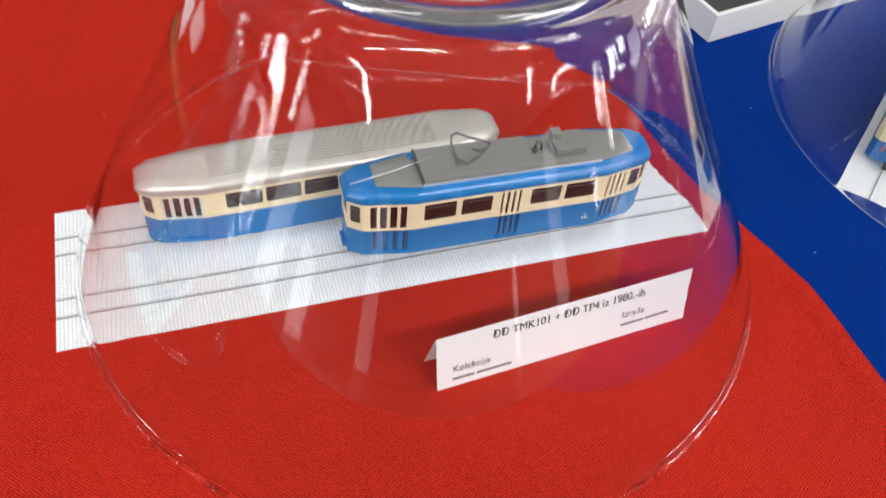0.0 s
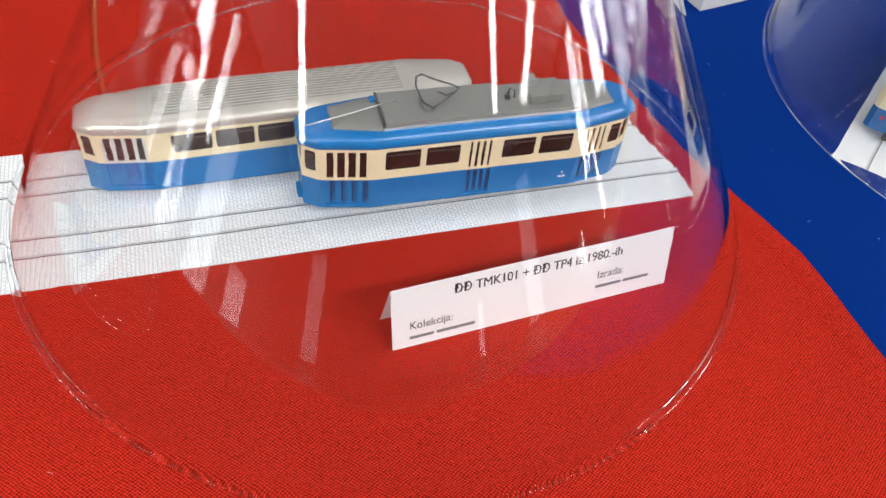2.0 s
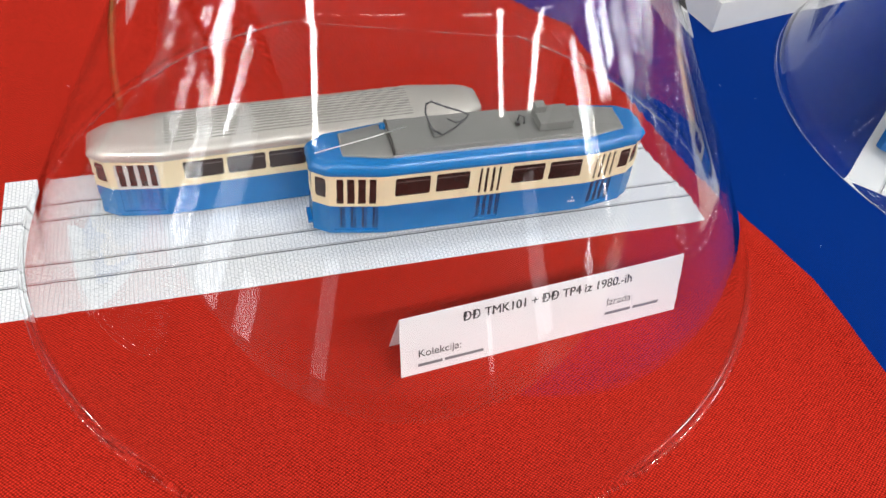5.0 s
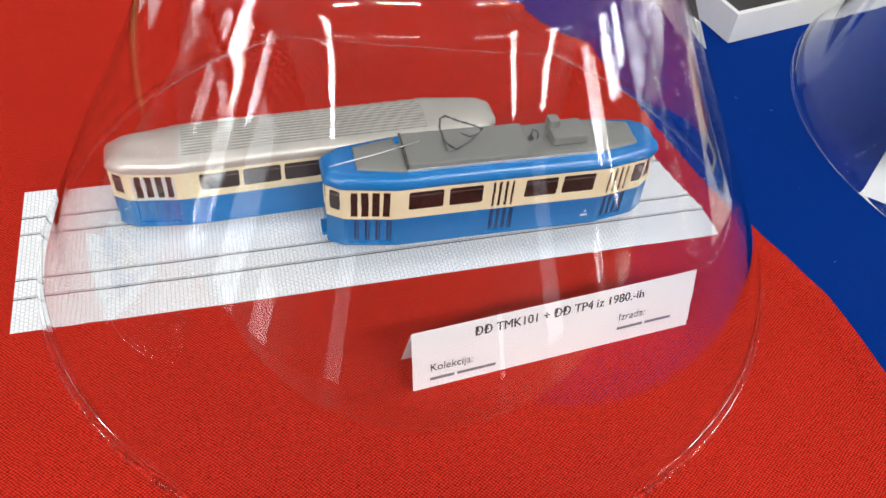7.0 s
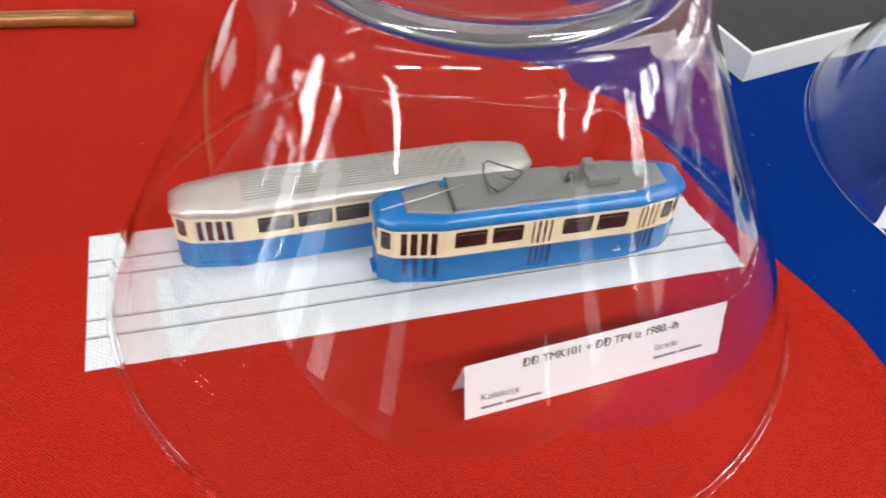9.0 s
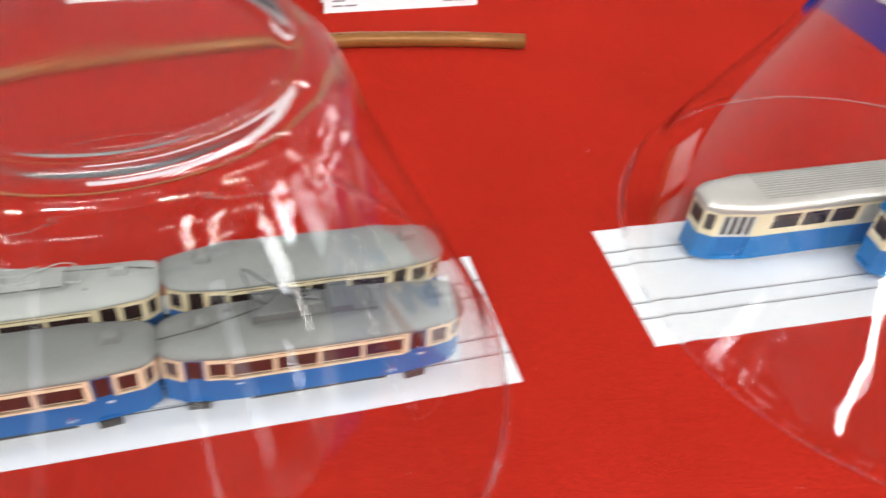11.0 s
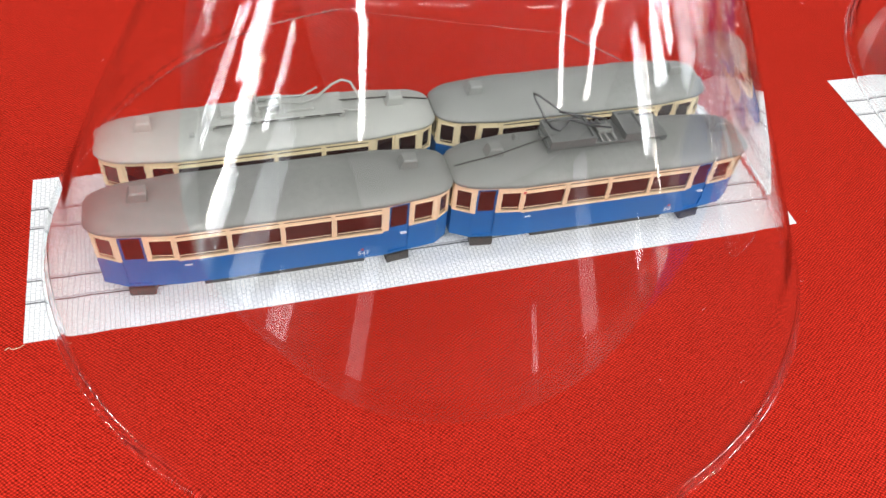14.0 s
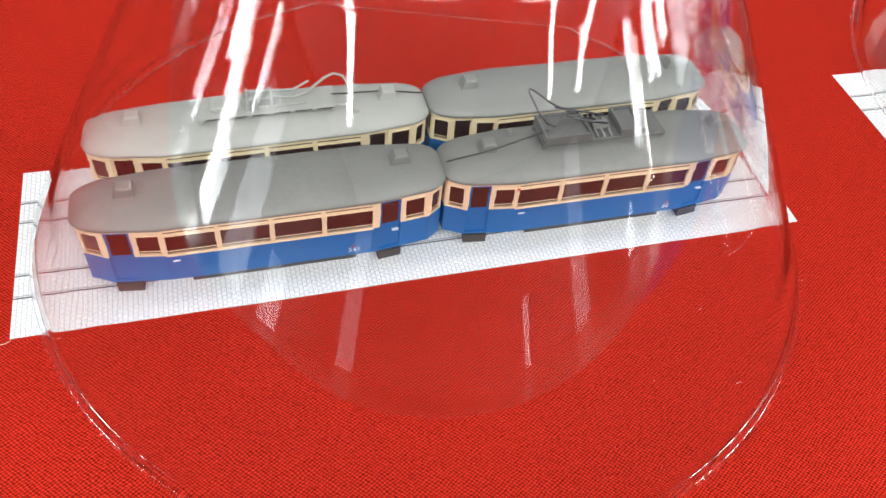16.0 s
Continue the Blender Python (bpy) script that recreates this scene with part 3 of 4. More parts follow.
def roof_shell(side, layers, smooth=2, step=0.006):
    """A lofted roof: outline inset layer by layer, closed on top and below."""
    pts = outline(side)
    n0 = len(pts)
    dense = []
    for i in range(n0):
        a, b = pts[i], pts[(i + 1) % n0]
        steps = max(1, int(math.hypot(b[0] - a[0], b[1] - a[1]) / step))
        dense += [(a[0] + (b[0] - a[0]) * k / steps, a[1] + (b[1] - a[1]) * k / steps) for k in range(steps)]
    pts = chaikin(dense, smooth)
    cx = (min(p[0] for p in pts) + max(p[0] for p in pts)) / 2
    hl = max(p[0] for p in pts) - cx
    hw = max(p[1] for p in pts)
    bm = bmesh.new()
    rings = []
    for inset, z in layers:
        sx, sy = (hl - inset) / hl, max(0.02, (hw - inset) / hw)
        rings.append([bm.verts.new((cx + (x - cx) * sx, y * sy, z)) for x, y in pts])
    n = len(pts)
    for a, b in zip(rings, rings[1:]):
        for k in range(n):
            bm.faces.new((a[k], a[(k + 1) % n], b[(k + 1) % n], b[k])).smooth = True
    bm.faces.new(rings[0][::-1])
    bm.faces.new(rings[-1]).smooth = True
    return bm


def build_sides(base, side, zs, spec, mats, ends=(), frames=False, thick=0.0007, post=None, slot=None, door_top=None):
    """Lower body, window band, panes and doors. spec: per side facet a list of (kind, u0, u1, z0, z1)."""
    z0, zb, zt = zs
    low, band, pane = mats
    n = len(side)
    mir = [(x, -y) for x, y in side]
    jobs = []
    for i in range(n - 1):
        jobs.append((Facet(side[i], side[i + 1]), spec.get(i, [])))
        f = Facet(mir[i + 1], mir[i])
        jobs.append((f, [(k, f.long - b, f.long - a, za, zc) for k, a, b, za, zc in spec.get(i, [])]))
    for p, q in ((side[-1], mir[-1]), (mir[0], side[0])):
        f = Facet(p, q)
        jobs.append((f, [(k, a * f.long, b * f.long, za, zc) for k, a, b, za, zc in ends]))
    lower, upper = bmesh.new(), bmesh.new()
    for f, items in jobs:
        holes = [h[1:] for h in items]
        f.wall(lower, z0, zb, [h for h in holes if h[2] < zb - 1e-6], thick)
        f.wall(upper, zb, zt, [h for h in holes if h[3] > zb + 1e-6], thick)
    # floor pan closes the shell
    pts = outline(side)
    lower.faces.new([lower.verts.new((x, y, z0 + 0.0004)) for x, y in reversed(pts)])
    part("lower_body", lower, low, base)
    part("window_band", upper, band, base)
    for f, items in jobs:
        for kind, a, b, za, zc in items:
            if kind == "win":
                bm = bmesh.new()
                f.box(bm, a, b, thick * 0.6, thick * 0.95, za, zc)
                w = part("window_pane", bm, pane, base)
                if not frames:
                    bar = bmesh.new()
                    f.box(bar, a, b, thick * 0.45, thick * 0.62, zc - 0.0026, zc - 0.0023)
                    part("slide_bar", bar, PANE_BAR, w)
                    fr = bmesh.new()
                    r = 0.0009
                    for ua, ub, zz, sgn in ((a, a + r, za, 1), (b, b - r, za, 1), (a, a + r, zc, -1), (b, b - r, zc, -1)):
                        tri = [(ua, zz), (ub, zz), (ua + (ub - ua) * 0.35, zz + sgn * r * 0.35), (ua, zz + sgn * r)]
                        top = [fr.verts.new(f.at(u, 0.00005, q)) for u, q in tri]
                        low_v = [fr.verts.new(f.at(u, thick * 0.9, q)) for u, q in tri]
                        fr.faces.new(top)
                        for k in range(4):
                            fr.faces.new((top[k], top[(k + 1) % 4], low_v[(k + 1) % 4], low_v[k]))
                    bmesh.ops.recalc_face_normals(fr, faces=fr.faces[:])
                    part("rounded_corner", fr, band, w)
                if frames:
                    fr = bmesh.new()
                    r, o = 0.00038, -0.00018
                    f.box(fr, a - r, a, o, 0.0003, za - r, zc + r)
                    f.box(fr, b, b + r, o, 0.0003, za - r, zc + r)
                    f.box(fr, a - 0.0003, b + 0.0003, o - 0.0003, 0.0003, za - r * 1.4, za)
                    f.box(fr, a, b, o, 0.0003, zc, zc + r)
                    f.box(fr, a, b, 0.0002, 0.0005, za + 0.0008, za + 0.0010)
                    part("window_frame", fr, band, w)
            elif kind == "slit":
                bm = bmesh.new()
                f.box(bm, a, b, thick * 0.5, thick * 0.9, za, zc)
                part("top_light", bm, pane, base)
            elif kind == "door":
                # recessed door leaf with a pane in its upper half
                bm = bmesh.new()
                top = zb + (zc - zb) * 0.90
                f.box(bm, a, b, thick * 0.9, thick * 1.4, za, zb + 0.0004 if door_top else zc)
                leaf = part("door", bm, low, base)
                if door_top:
                    bm = bmesh.new()
                    f.box(bm, a, b, thick * 0.9, thick * 1.4, zb + 0.0004, zc)
                    part("door_frame", bm, door_top, leaf)
                bm = bmesh.new()
                f.box(bm, a + 0.0009, b - 0.0009, thick * 0.75, thick * 0.95, zb + 0.0008, top)
                part("door_pane", bm, pane, leaf)
                bm = bmesh.new()
                f.box(bm, a - 0.0004, b + 0.0004, -0.0006, 0.0030, za - 0.0052, za - 0.0014)
                part("step", bm, UNDER, leaf, "black step under the door")
            elif kind == "fold":
                # folding door: narrow panes above, pressed blue leaves below
                bm = bmesh.new()
                f.box(bm, a, b, thick * 0.9, thick * 1.3, za, zb)
                leaf = part("door", bm, low, base, "blue folding door")
                k = 4
                w = (b - a) / k
                for j in range(k):
                    for lo, hi in ((0.52, 0.70), (0.84, 0.93)):
                        bm = bmesh.new()
                        f.box(bm, a + j * w + w * lo, a + j * w + w * hi, thick * 0.5, thick * 0.9, za + 0.0012, zb - 0.0009)
                        part("slot", bm, slot or SLOT_BLUE, leaf)
                bm = bmesh.new()
                f.box(bm, a, b, thick * 0.6, thick * 0.95, zb, zc)
                glass = part("door_pane", bm, pane, base)
                for j in range(k + 1):
                    bm = bmesh.new()
                    r = 0.00075 if 0 < j < k else 0.0005
                    c = min(max(a + j * w, a + r), b - r)
                    f.box(bm, c - r, c + r, -0.0001, thick * 0.8, zb, zc)
                    part("post", bm, post or band, glass)
                bm = bmesh.new()
                f.box(bm, a, b, -0.00015, thick * 0.8, zb, zb + 0.0011)
                part("sill", bm, post or band, glass)
    return jobs


def running_gear(base, xs, half, z_top, share=0.62):
    """Black underframe with wheels."""
    lo, hi = min(xs), max(xs)
    box_part("underframe", (lo - 0.012, hi + 0.012, -half * share, half * share, 0.0026, z_top), UNDER, base, 0.0003)
    for x in xs:
        for s in (-1, 1):
            bm = bmesh.new()
            bmesh.ops.create_cone(bm, cap_ends=True, segments=20, radius1=0.0042, radius2=0.0042, depth=0.0012,
                                  matrix=Matrix.Translation((x, s * 0.006, 0.0046)) @ Matrix.Rotation(radians(90), 4, "X"))
            part("wheel", bm, UNDER, base)


def roof_vent(parent, x, y, z, mat, w=0.0064, d=0.0050, h=0.0036):
    """Small torpedo ventilator with a sloped cap."""
    bm = bmesh.new()
    low = [(-0.62, -0.50), (0.50, -0.50), (0.50, 0.50), (-0.62, 0.50)]
    mid = [(-0.36, -0.46), (0.48, -0.46), (0.48, 0.46), (-0.36, 0.46)]
    top = [(-0.28, -0.36), (0.40, -0.36), (0.40, 0.36), (-0.28, 0.36)]
    rings = [[bm.verts.new((x + u * w, y + v * d, q)) for u, v in ring] for ring, q in ((low, z - 0.0012), (mid, z + h * 0.82), (top, z + h))]
    for lo, hi in zip(rings, rings[1:]):
        for k in range(4):
            bm.faces.new((lo[k], lo[(k + 1) % 4], hi[(k + 1) % 4], hi[k]))
    bm.faces.new(rings[-1])
    bm.faces.new(rings[0][::-1])
    return part("roof_vent", bm, mat, parent)


# -- old two-axle trams --
OLD_SIDE = [(0.0, -0.0070), (0.0075, -0.0108), (0.0260, -0.0130), (0.0975, -0.0130), (0.1180, -0.0106), (0.1232, -0.0070)]
OLD_SPEC = {
    0: [("win", 0.0014, 0.0068, 0.0200, 0.0290)],
    1: [("door", 0.0006, 0.0086, 0.0072, 0.0305), ("win", 0.0104, 0.0175, 0.0200, 0.0285)],
    2: [("win", 0.0008 + 0.0179 * k, 0.0170 + 0.0179 * k, 0.0196, 0.0279) for k in range(4)]
    + [("slit", 0.0006 + 0.0179 * k, 0.0168 + 0.0179 * k, 0.0291, 0.0299) for k in range(4)],
    3: [("door", 0.0020, 0.0098, 0.0072, 0.0305), ("win", 0.0116, 0.0186, 0.0200, 0.0290)],
    4: [("win", 0.0010, 0.0050, 0.0200, 0.0290)],
}
OLD_ENDS = [("win", 0.10, 0.32, 0.0200, 0.0290), ("win", 0.38, 0.62, 0.0200, 0.0290), ("win", 0.68, 0.90, 0.0200, 0.0290)]
OLD_ROOF = [(-0.0008, 0.0319), (-0.0013, 0.0321), (-0.0014, 0.0327), (-0.0010, 0.0334), (0.0006, 0.0347), (0.0030, 0.0360), (0.0060, 0.0369), (0.0098, 0.0375)]


def old_tram(m, label, roof_mat, band_mat, pane_mat, vents, door_top=None):
    base = thing("model_tram", m, label, "model tram", "old model trams")
    build_sides(base, OLD_SIDE, (0.0062, 0.0187, 0.0320), OLD_SPEC, (TRAM_BLUE_DEEP, band_mat, pane_mat), OLD_ENDS, True, door_top=door_top)
    part("roof", roof_shell(OLD_SIDE, OLD_ROOF), roof_mat, base)
    for s in (-1, 1):
        bm = bmesh.new()
        box(bm, 0.024, 0.0995, s * 0.0132 - 0.00025, s * 0.0132 + 0.00025, 0.0307, 0.0311)
        part("gutter", bm, band_mat, base)
        bm = bmesh.new()
        box(bm, 0.0262, 0.0972, s * 0.01315 - 0.0002, s * 0.01315 + 0.0002, 0.0184, 0.0189)
        part("belt_rail", bm, band_mat, base)
    running_gear(base, (0.045, 0.079), 0.0125, 0.0066, 0.92)
    for x in vents:
        roof_vent(base, x, 0.0, 0.0375, roof_mat)
    box_part("coupling", (0.1225, 0.1262, -0.0009, 0.0009, 0.0072, 0.0088), UNDER, base)
    return base


def fleet_marks(base, number, u, label_bars=True):
    """White fleet number under the windows, small unreadable marks beside the doors."""
    face = Matrix(((1, 0, 0, 0), (0, 0, -1, 0), (0, 1, 0, 0), (0, 0, 0, 1)))
    lettering("fleet_number", number, 0.0014 * len(number), 0.002, Matrix.Translation((u, -0.01306, 0.0080)) @ face, base, WHITE_MARK)
    box_part("badge", (u + 0.0012, u + 0.0022, -0.01312, -0.0129, 0.0104, 0.0113), DOT_RED, base)
    for x, y in ((0.0280, -0.0131), (0.1040, -0.0123)):
        box_part("marking", (x, x + 0.0024, y - 0.0003, y + 0.0006, 0.0157, 0.0161), WHITE_MARK, base)


def trolley_board(base, x0, x1, y, z, mat):
    """Plank base of the current collector with small fittings."""
    box_part("roof_board", (x0, x1, y - 0.0062, y + 0.0062, z, z + 0.0012), mat, base, 0.0003)
    for x in (x0 + 0.001, x1 - 0.001):
        for s in (-1, 1):
            box_part("board_foot", (x - 0.0008, x + 0.0008, y + s * 0.0052 - 0.0006, y + s * 0.0052 + 0.0006, z - 0.0015, z), mat, base)


# front row: trailer 547 and its motor car; back row: motor car and trailer
tram_c = old_tram(pose(0.0278, 0.0236, 0.0003) @ Matrix.Diagonal((0.988, 1, 1, 1)), "old two-axle blue and cream trailer tram with dark grey roof", GREY_DARK, PEACH, PANE_BROWN, (0.0165, 0.1085))
fleet_marks(tram_c, "547", 0.0880)
tram_d = old_tram(pose(0.1512, 0.0240, 0.0003) @ Matrix.Diagonal((0.965, 1, 1, 1)), "old blue and cream motor tram with collector on dark grey roof", GREY_DARK, PEACH, PANE_BROWN, (0.0165,))
fleet_marks(tram_d, "60", 0.0905)
trolley_board(tram_d, 0.0370, 0.0870, 0.0020, 0.0388, GREY_TRAY)


def fuse_tray(base, x0, x1, y0, y1, z0, z1, mat):
    """Shallow roof box with a raised rim round a sunk lid."""
    box_part("tray_lid", (x0 + 0.0010, x1 - 0.0010, y0 + 0.0010, y1 - 0.0010, z0, z1 - 0.0011), mat, base)
    for dims in ((x0, x1, y0, y0 + 0.0011), (x0, x1, y1 - 0.0011, y1), (x0, x0 + 0.0011, y0 + 0.0011, y1 - 0.0011), (x1 - 0.0011, x1, y0 + 0.0011, y1 - 0.0011)):
        box_part("tray_rim", (*dims, z0, z1), mat, base, 0.0002)


fuse_tray(tram_d, 0.0375, 0.0560, -0.0048, 0.0088, 0.0400, 0.0434, GREY_TRAY)
fuse_tray(tram_d, 0.0680, 0.0770, -0.0048, 0.0088, 0.0400, 0.0432, GREY_TRAY)
for x in (0.0590, 0.0615, 0.0645):
    tube_part("cross_rod", [(x, -0.0040, 0.0407), (x, 0.0080, 0.0407)], 0.0005, GREY_DARK, tram_d, 6)
box_part("insulator", (0.0585, 0.0650, 0.0000, 0.0040, 0.0404, 0.0420), GREY_DARK, tram_d, 0.0004)
tube_part("rope", [(0.0, -0.004, 0.0374), (0.018, -0.003, 0.0394), (0.040, 0.0, 0.0430)], 0.00028, UNDER, tram_d, 6)
# bow collector laid flat over the trays
tube_part("bow_collector", [(0.0400, 0.0030, 0.0440), (0.0375, 0.0060, 0.0470), (0.0350, 0.0110, 0.0515), (0.0352, 0.0130, 0.0522), (0.0372, 0.0130, 0.0512),
                            (0.0450, 0.0085, 0.0470), (0.0520, 0.0050, 0.0450)], 0.00042, WIRE, tram_d, 6)
tube_part("collector_arm", [(0.0400, 0.0030, 0.0440), (0.0425, 0.0005, 0.0440), (0.0450, 0.0020, 0.0446), (0.0480, 0.0048, 0.0450), (0.0530, 0.0030, 0.0446), (0.0600, 0.0030, 0.0430)], 0.00042, WIRE, tram_d, 6)
tube_part("collector_arm", [(0.0450, 0.0085, 0.0462), (0.0560, 0.0060, 0.0446), (0.0640, 0.0050, 0.0430)], 0.00042, WIRE, tram_d, 6)
tube_part("collector_arm", [(0.0480, 0.0048, 0.0450), (0.0560, 0.0010, 0.0442), (0.0640, 0.0004, 0.0428)], 0.0004, WIRE, tram_d, 6)
roof_vent(tram_d, 0.0275, 0.0065, 0.0368, GREY_DARK, 0.002, 0.002, 0.0024)
roof_vent(tram_d, 0.1120, 0.0, 0.0372, GREY_DARK)
box_part("red_lamp", (0.0258, 0.0268, -0.0132, -0.0125, 0.0278, 0.0288), DOT_RED, tram_d)

tram_a = old_tram(pose(0.0304, 0.0590, 0.0003) @ Matrix.Diagonal((0.987, 1, 1, 1)), "old cream and blue motor tram with collector on pale grey roof", GREY_PALE, CREAM, PANE, (0.0165, 0.1090), CREAM)
trolley_board(tram_a, 0.0390, 0.0890, 0.0, 0.0388, GREY_PALE)
box_part("resistor_box", (0.0610, 0.0780, -0.0035, 0.0045, 0.0400, 0.0412), GREY_PALE, tram_a, 0.0004)
tube_part("bow_collector", [(0.0790, 0.002, 0.0414), (0.0826, 0.003, 0.0434), (0.0860, 0.004, 0.0454), (0.0896, 0.0045, 0.0466), (0.0928, 0.004, 0.0456),
                            (0.0950, 0.001, 0.0424), (0.0960, -0.002, 0.0398), (0.0944, -0.004, 0.0386), (0.0912, -0.004, 0.0388), (0.0870, -0.003, 0.0398)], 0.00048, GREY_PALE, tram_a, 8)
for s, h in ((0.003, 0.0415), (-0.002, 0.0412)):
    tube_part("collector_arm", [(0.0560, s, h), (0.0660, s * 0.6, h + 0.0022), (0.0740, s * 0.8, h + 0.0012), (0.0800, s, h + 0.0040)], 0.0004, GREY_PALE, tram_a, 6)
for x in (0.0570, 0.0655):
    for y in (-0.0036, 0.0036):
        bm = bmesh.new()
        bmesh.ops.create_cone(bm, cap_ends=True, segments=12, radius1=0.0011, radius2=0.0008, depth=0.0026, matrix=Matrix.Translation((x, y, 0.0413)))
        part("insulator", bm, GREY_PALE, tram_a)
    tube_part("collector_yoke", [(x, -0.0046, 0.0428), (x, -0.0020, 0.0436), (x, 0.0020, 0.0436), (x, 0.0046, 0.0428)], 0.00055, GREY_PALE, tram_a, 6)
for y in (-0.0024, 0.0024):
    tube_part("collector_spring", [(0.0570, y, 0.0434), (0.0655, y, 0.0434)], 0.0006, GREY_PALE, tram_a, 6)
box_part("fuse_box", (0.0440, 0.0530, -0.0030, 0.0040, 0.0400, 0.0416), GREY_PALE, tram_a, 0.0004)
for k in range(6):
    box_part("board_slot", (0.0420 + 0.0079 * k, 0.0482 + 0.0079 * k, -0.00632, -0.0060, 0.0392, 0.0397), UNDER, tram_a)
tube_part("rope", [(0.088, 0.001, 0.0400), (0.108, 0.001, 0.0392), (0.1225, 0.0, 0.0372)], 0.0003, UNDER, tram_a, 6)
roof_vent(tram_a, 0.0960, -0.0065, 0.0364, GREY_PALE, 0.002, 0.002, 0.0016)
roof_vent(tram_a, 0.0330, -0.0065, 0.0364, GREY_PALE, 0.002, 0.002, 0.0016)
tram_b = old_tram(pose(0.1548, 0.0603, 0.0003) @ Matrix.Diagonal((0.945, 1, 1, 1)), "old two-axle cream and blue trailer tram with grey roof", GREY_MID, CREAM, PANE, (0.0165, 0.1085), CREAM)

# -- later four-axle tram and trailer --
NEW_SIDE = [(0.0, -0.0060), (0.0065, -0.0102), (0.0285, -0.0138), (0.1180, -0.0138), (0.1380, -0.0102), (0.1440, -0.0060)]
NEW_SPEC = {
    0: [("win", 0.0014, 0.0062, 0.0265, 0.0370)],
    1: [("fold", 0.0020, 0.0200, 0.0085, 0.0372)],
    2: [("win", 0.0045, 0.0192, 0.0268, 0.0368), ("win", 0.0216, 0.0360, 0.0268, 0.0368), ("fold", 0.0392, 0.0505, 0.0085, 0.0374),
        ("win", 0.0545, 0.0690, 0.0268, 0.0368), ("win", 0.0712, 0.0860, 0.0268, 0.0368)],
    3: [("fold", 0.0020, 0.0135, 0.0085, 0.0372), ("win", 0.0150, 0.0205, 0.0265, 0.0370)],
    4: [("win", 0.0014, 0.0062, 0.0265, 0.0370)],
}
NEW_ENDS = [("win", 0.08, 0.92, 0.0265, 0.0370)]
tram_m = thing("model_tram", pose(0.4927, 0.0316, 0.0003, 0, 0, -2.4), "four-axle model tram in blue and cream with a blue roof edge", "model tram", "later model trams")
build_sides(tram_m, NEW_SIDE, (0.0068, 0.0225, 0.0392), NEW_SPEC, (TRAM_BLUE, CREAM, PANE), NEW_ENDS)
part("roof_edge", roof_shell(NEW_SIDE, [(-0.0004, 0.0390), (-0.0012, 0.0398), (-0.0012, 0.0414), (-0.0002, 0.0432), (0.0016, 0.0447), (0.0034, 0.0453)], 2, 0.0022), TRAM_BLUE, tram_m, "bright blue rounded roof edge")
GREY_SIDE = [(0.0125, -0.0068), (0.0300, -0.0106), (0.1160, -0.0106), (0.1335, -0.0068)]
part("roof_deck", roof_shell(GREY_SIDE, [(0.0, 0.0450), (0.0001, 0.0458), (0.0010, 0.0463), (0.0060, 0.0467)], 1, 0.0012), GREY_FLAT, tram_m, "flat matt grey roof deck")
box_part("roof_pod", (0.0330, 0.0850, -0.0100, 0.0100, 0.0458, 0.0483), GREY_FLAT, tram_m, 0.0006)
box_part("pod_end", (0.0322, 0.0332, -0.0101, 0.0101, 0.0458, 0.0485), UNDER, tram_m, label="dark end face of the roof pod")
box_part("roof_pod", (0.0850, 0.1160, -0.0095, 0.0095, 0.0458, 0.0472), GREY_FLAT, tram_m, 0.0006)
box_part("equipment_box", (0.0950, 0.1100, -0.0060, 0.0060, 0.0474, 0.0516), GREY_FLAT, tram_m, 0.0006)
box_part("equipment_box", (0.0950, 0.0995, 0.0010, 0.0060, 0.0514, 0.0546), GREY_FLAT, tram_m, 0.0004)
box_part("chrome_strip", (0.0325, 0.1165, -0.01075, -0.0102, 0.0450, 0.0461), PALE_WIRE, tram_m)
box_part("signal_box", (0.0300, 0.0325, 0.0060, 0.0090, 0.0458, 0.0480), TRAM_BLUE, tram_m, 0.0004)
tube_part("rope", [(0.002, -0.003, 0.0454), (0.022, -0.001, 0.0480), (0.040, 0.003, 0.0493)], 0.00025, PALE_WIRE, tram_m, 6)
box_part("collector_base", (0.0500, 0.0540, -0.0048, 0.0048, 0.0488, 0.0500), GREY_FLAT, tram_m, 0.0004)
tube_part("pantograph_arm", [(0.0535, -0.0046, 0.0494), (0.0490, -0.0040, 0.0530), (0.0470, 0.0000, 0.0580), (0.0480, 0.0040, 0.0592), (0.0510, 0.0060, 0.0588)], 0.00042, WIRE, tram_m, 6)
tube_part("pantograph_arm", [(0.0535, -0.0046, 0.0494), (0.0580, -0.0036, 0.0512), (0.0640, 0.0000, 0.0530), (0.0655, 0.0016, 0.0534)], 0.00042, WIRE, tram_m, 6)
tube_part("pantograph_head", [(0.0505, 0.0060, 0.0588), (0.0560, 0.0048, 0.0566), (0.0630, 0.0030, 0.0546), (0.0660, 0.0016, 0.0536)], 0.00042, WIRE, tram_m, 6)
tube_part("pantograph_head", [(0.0640, 0.0000, 0.0530), (0.0600, -0.0004, 0.0520), (0.0570, 0.0020, 0.0524)], 0.00035, WIRE, tram_m, 6)
tube_part("insulator", [(0.0880, 0.002, 0.0474), (0.0882, 0.002, 0.0508), (0.0900, 0.000, 0.0510), (0.0902, 0.0, 0.0474)], 0.0004, WIRE, tram_m, 6)
box_part("insulator", (0.0860, 0.0880, -0.0015, 0.0005, 0.0474, 0.0492), WIRE, tram_m, 0.0003)
running_gear(tram_m, (0.030, 0.042, 0.104, 0.116), 0.0125, 0.0078)
for k in range(3):
    box_part("marking", (0.1140 - 0.0012 * k, 0.1147 - 0.0012 * k, -0.01392, -0.0137, 0.0118, 0.0130), WHITE_MARK, tram_m)
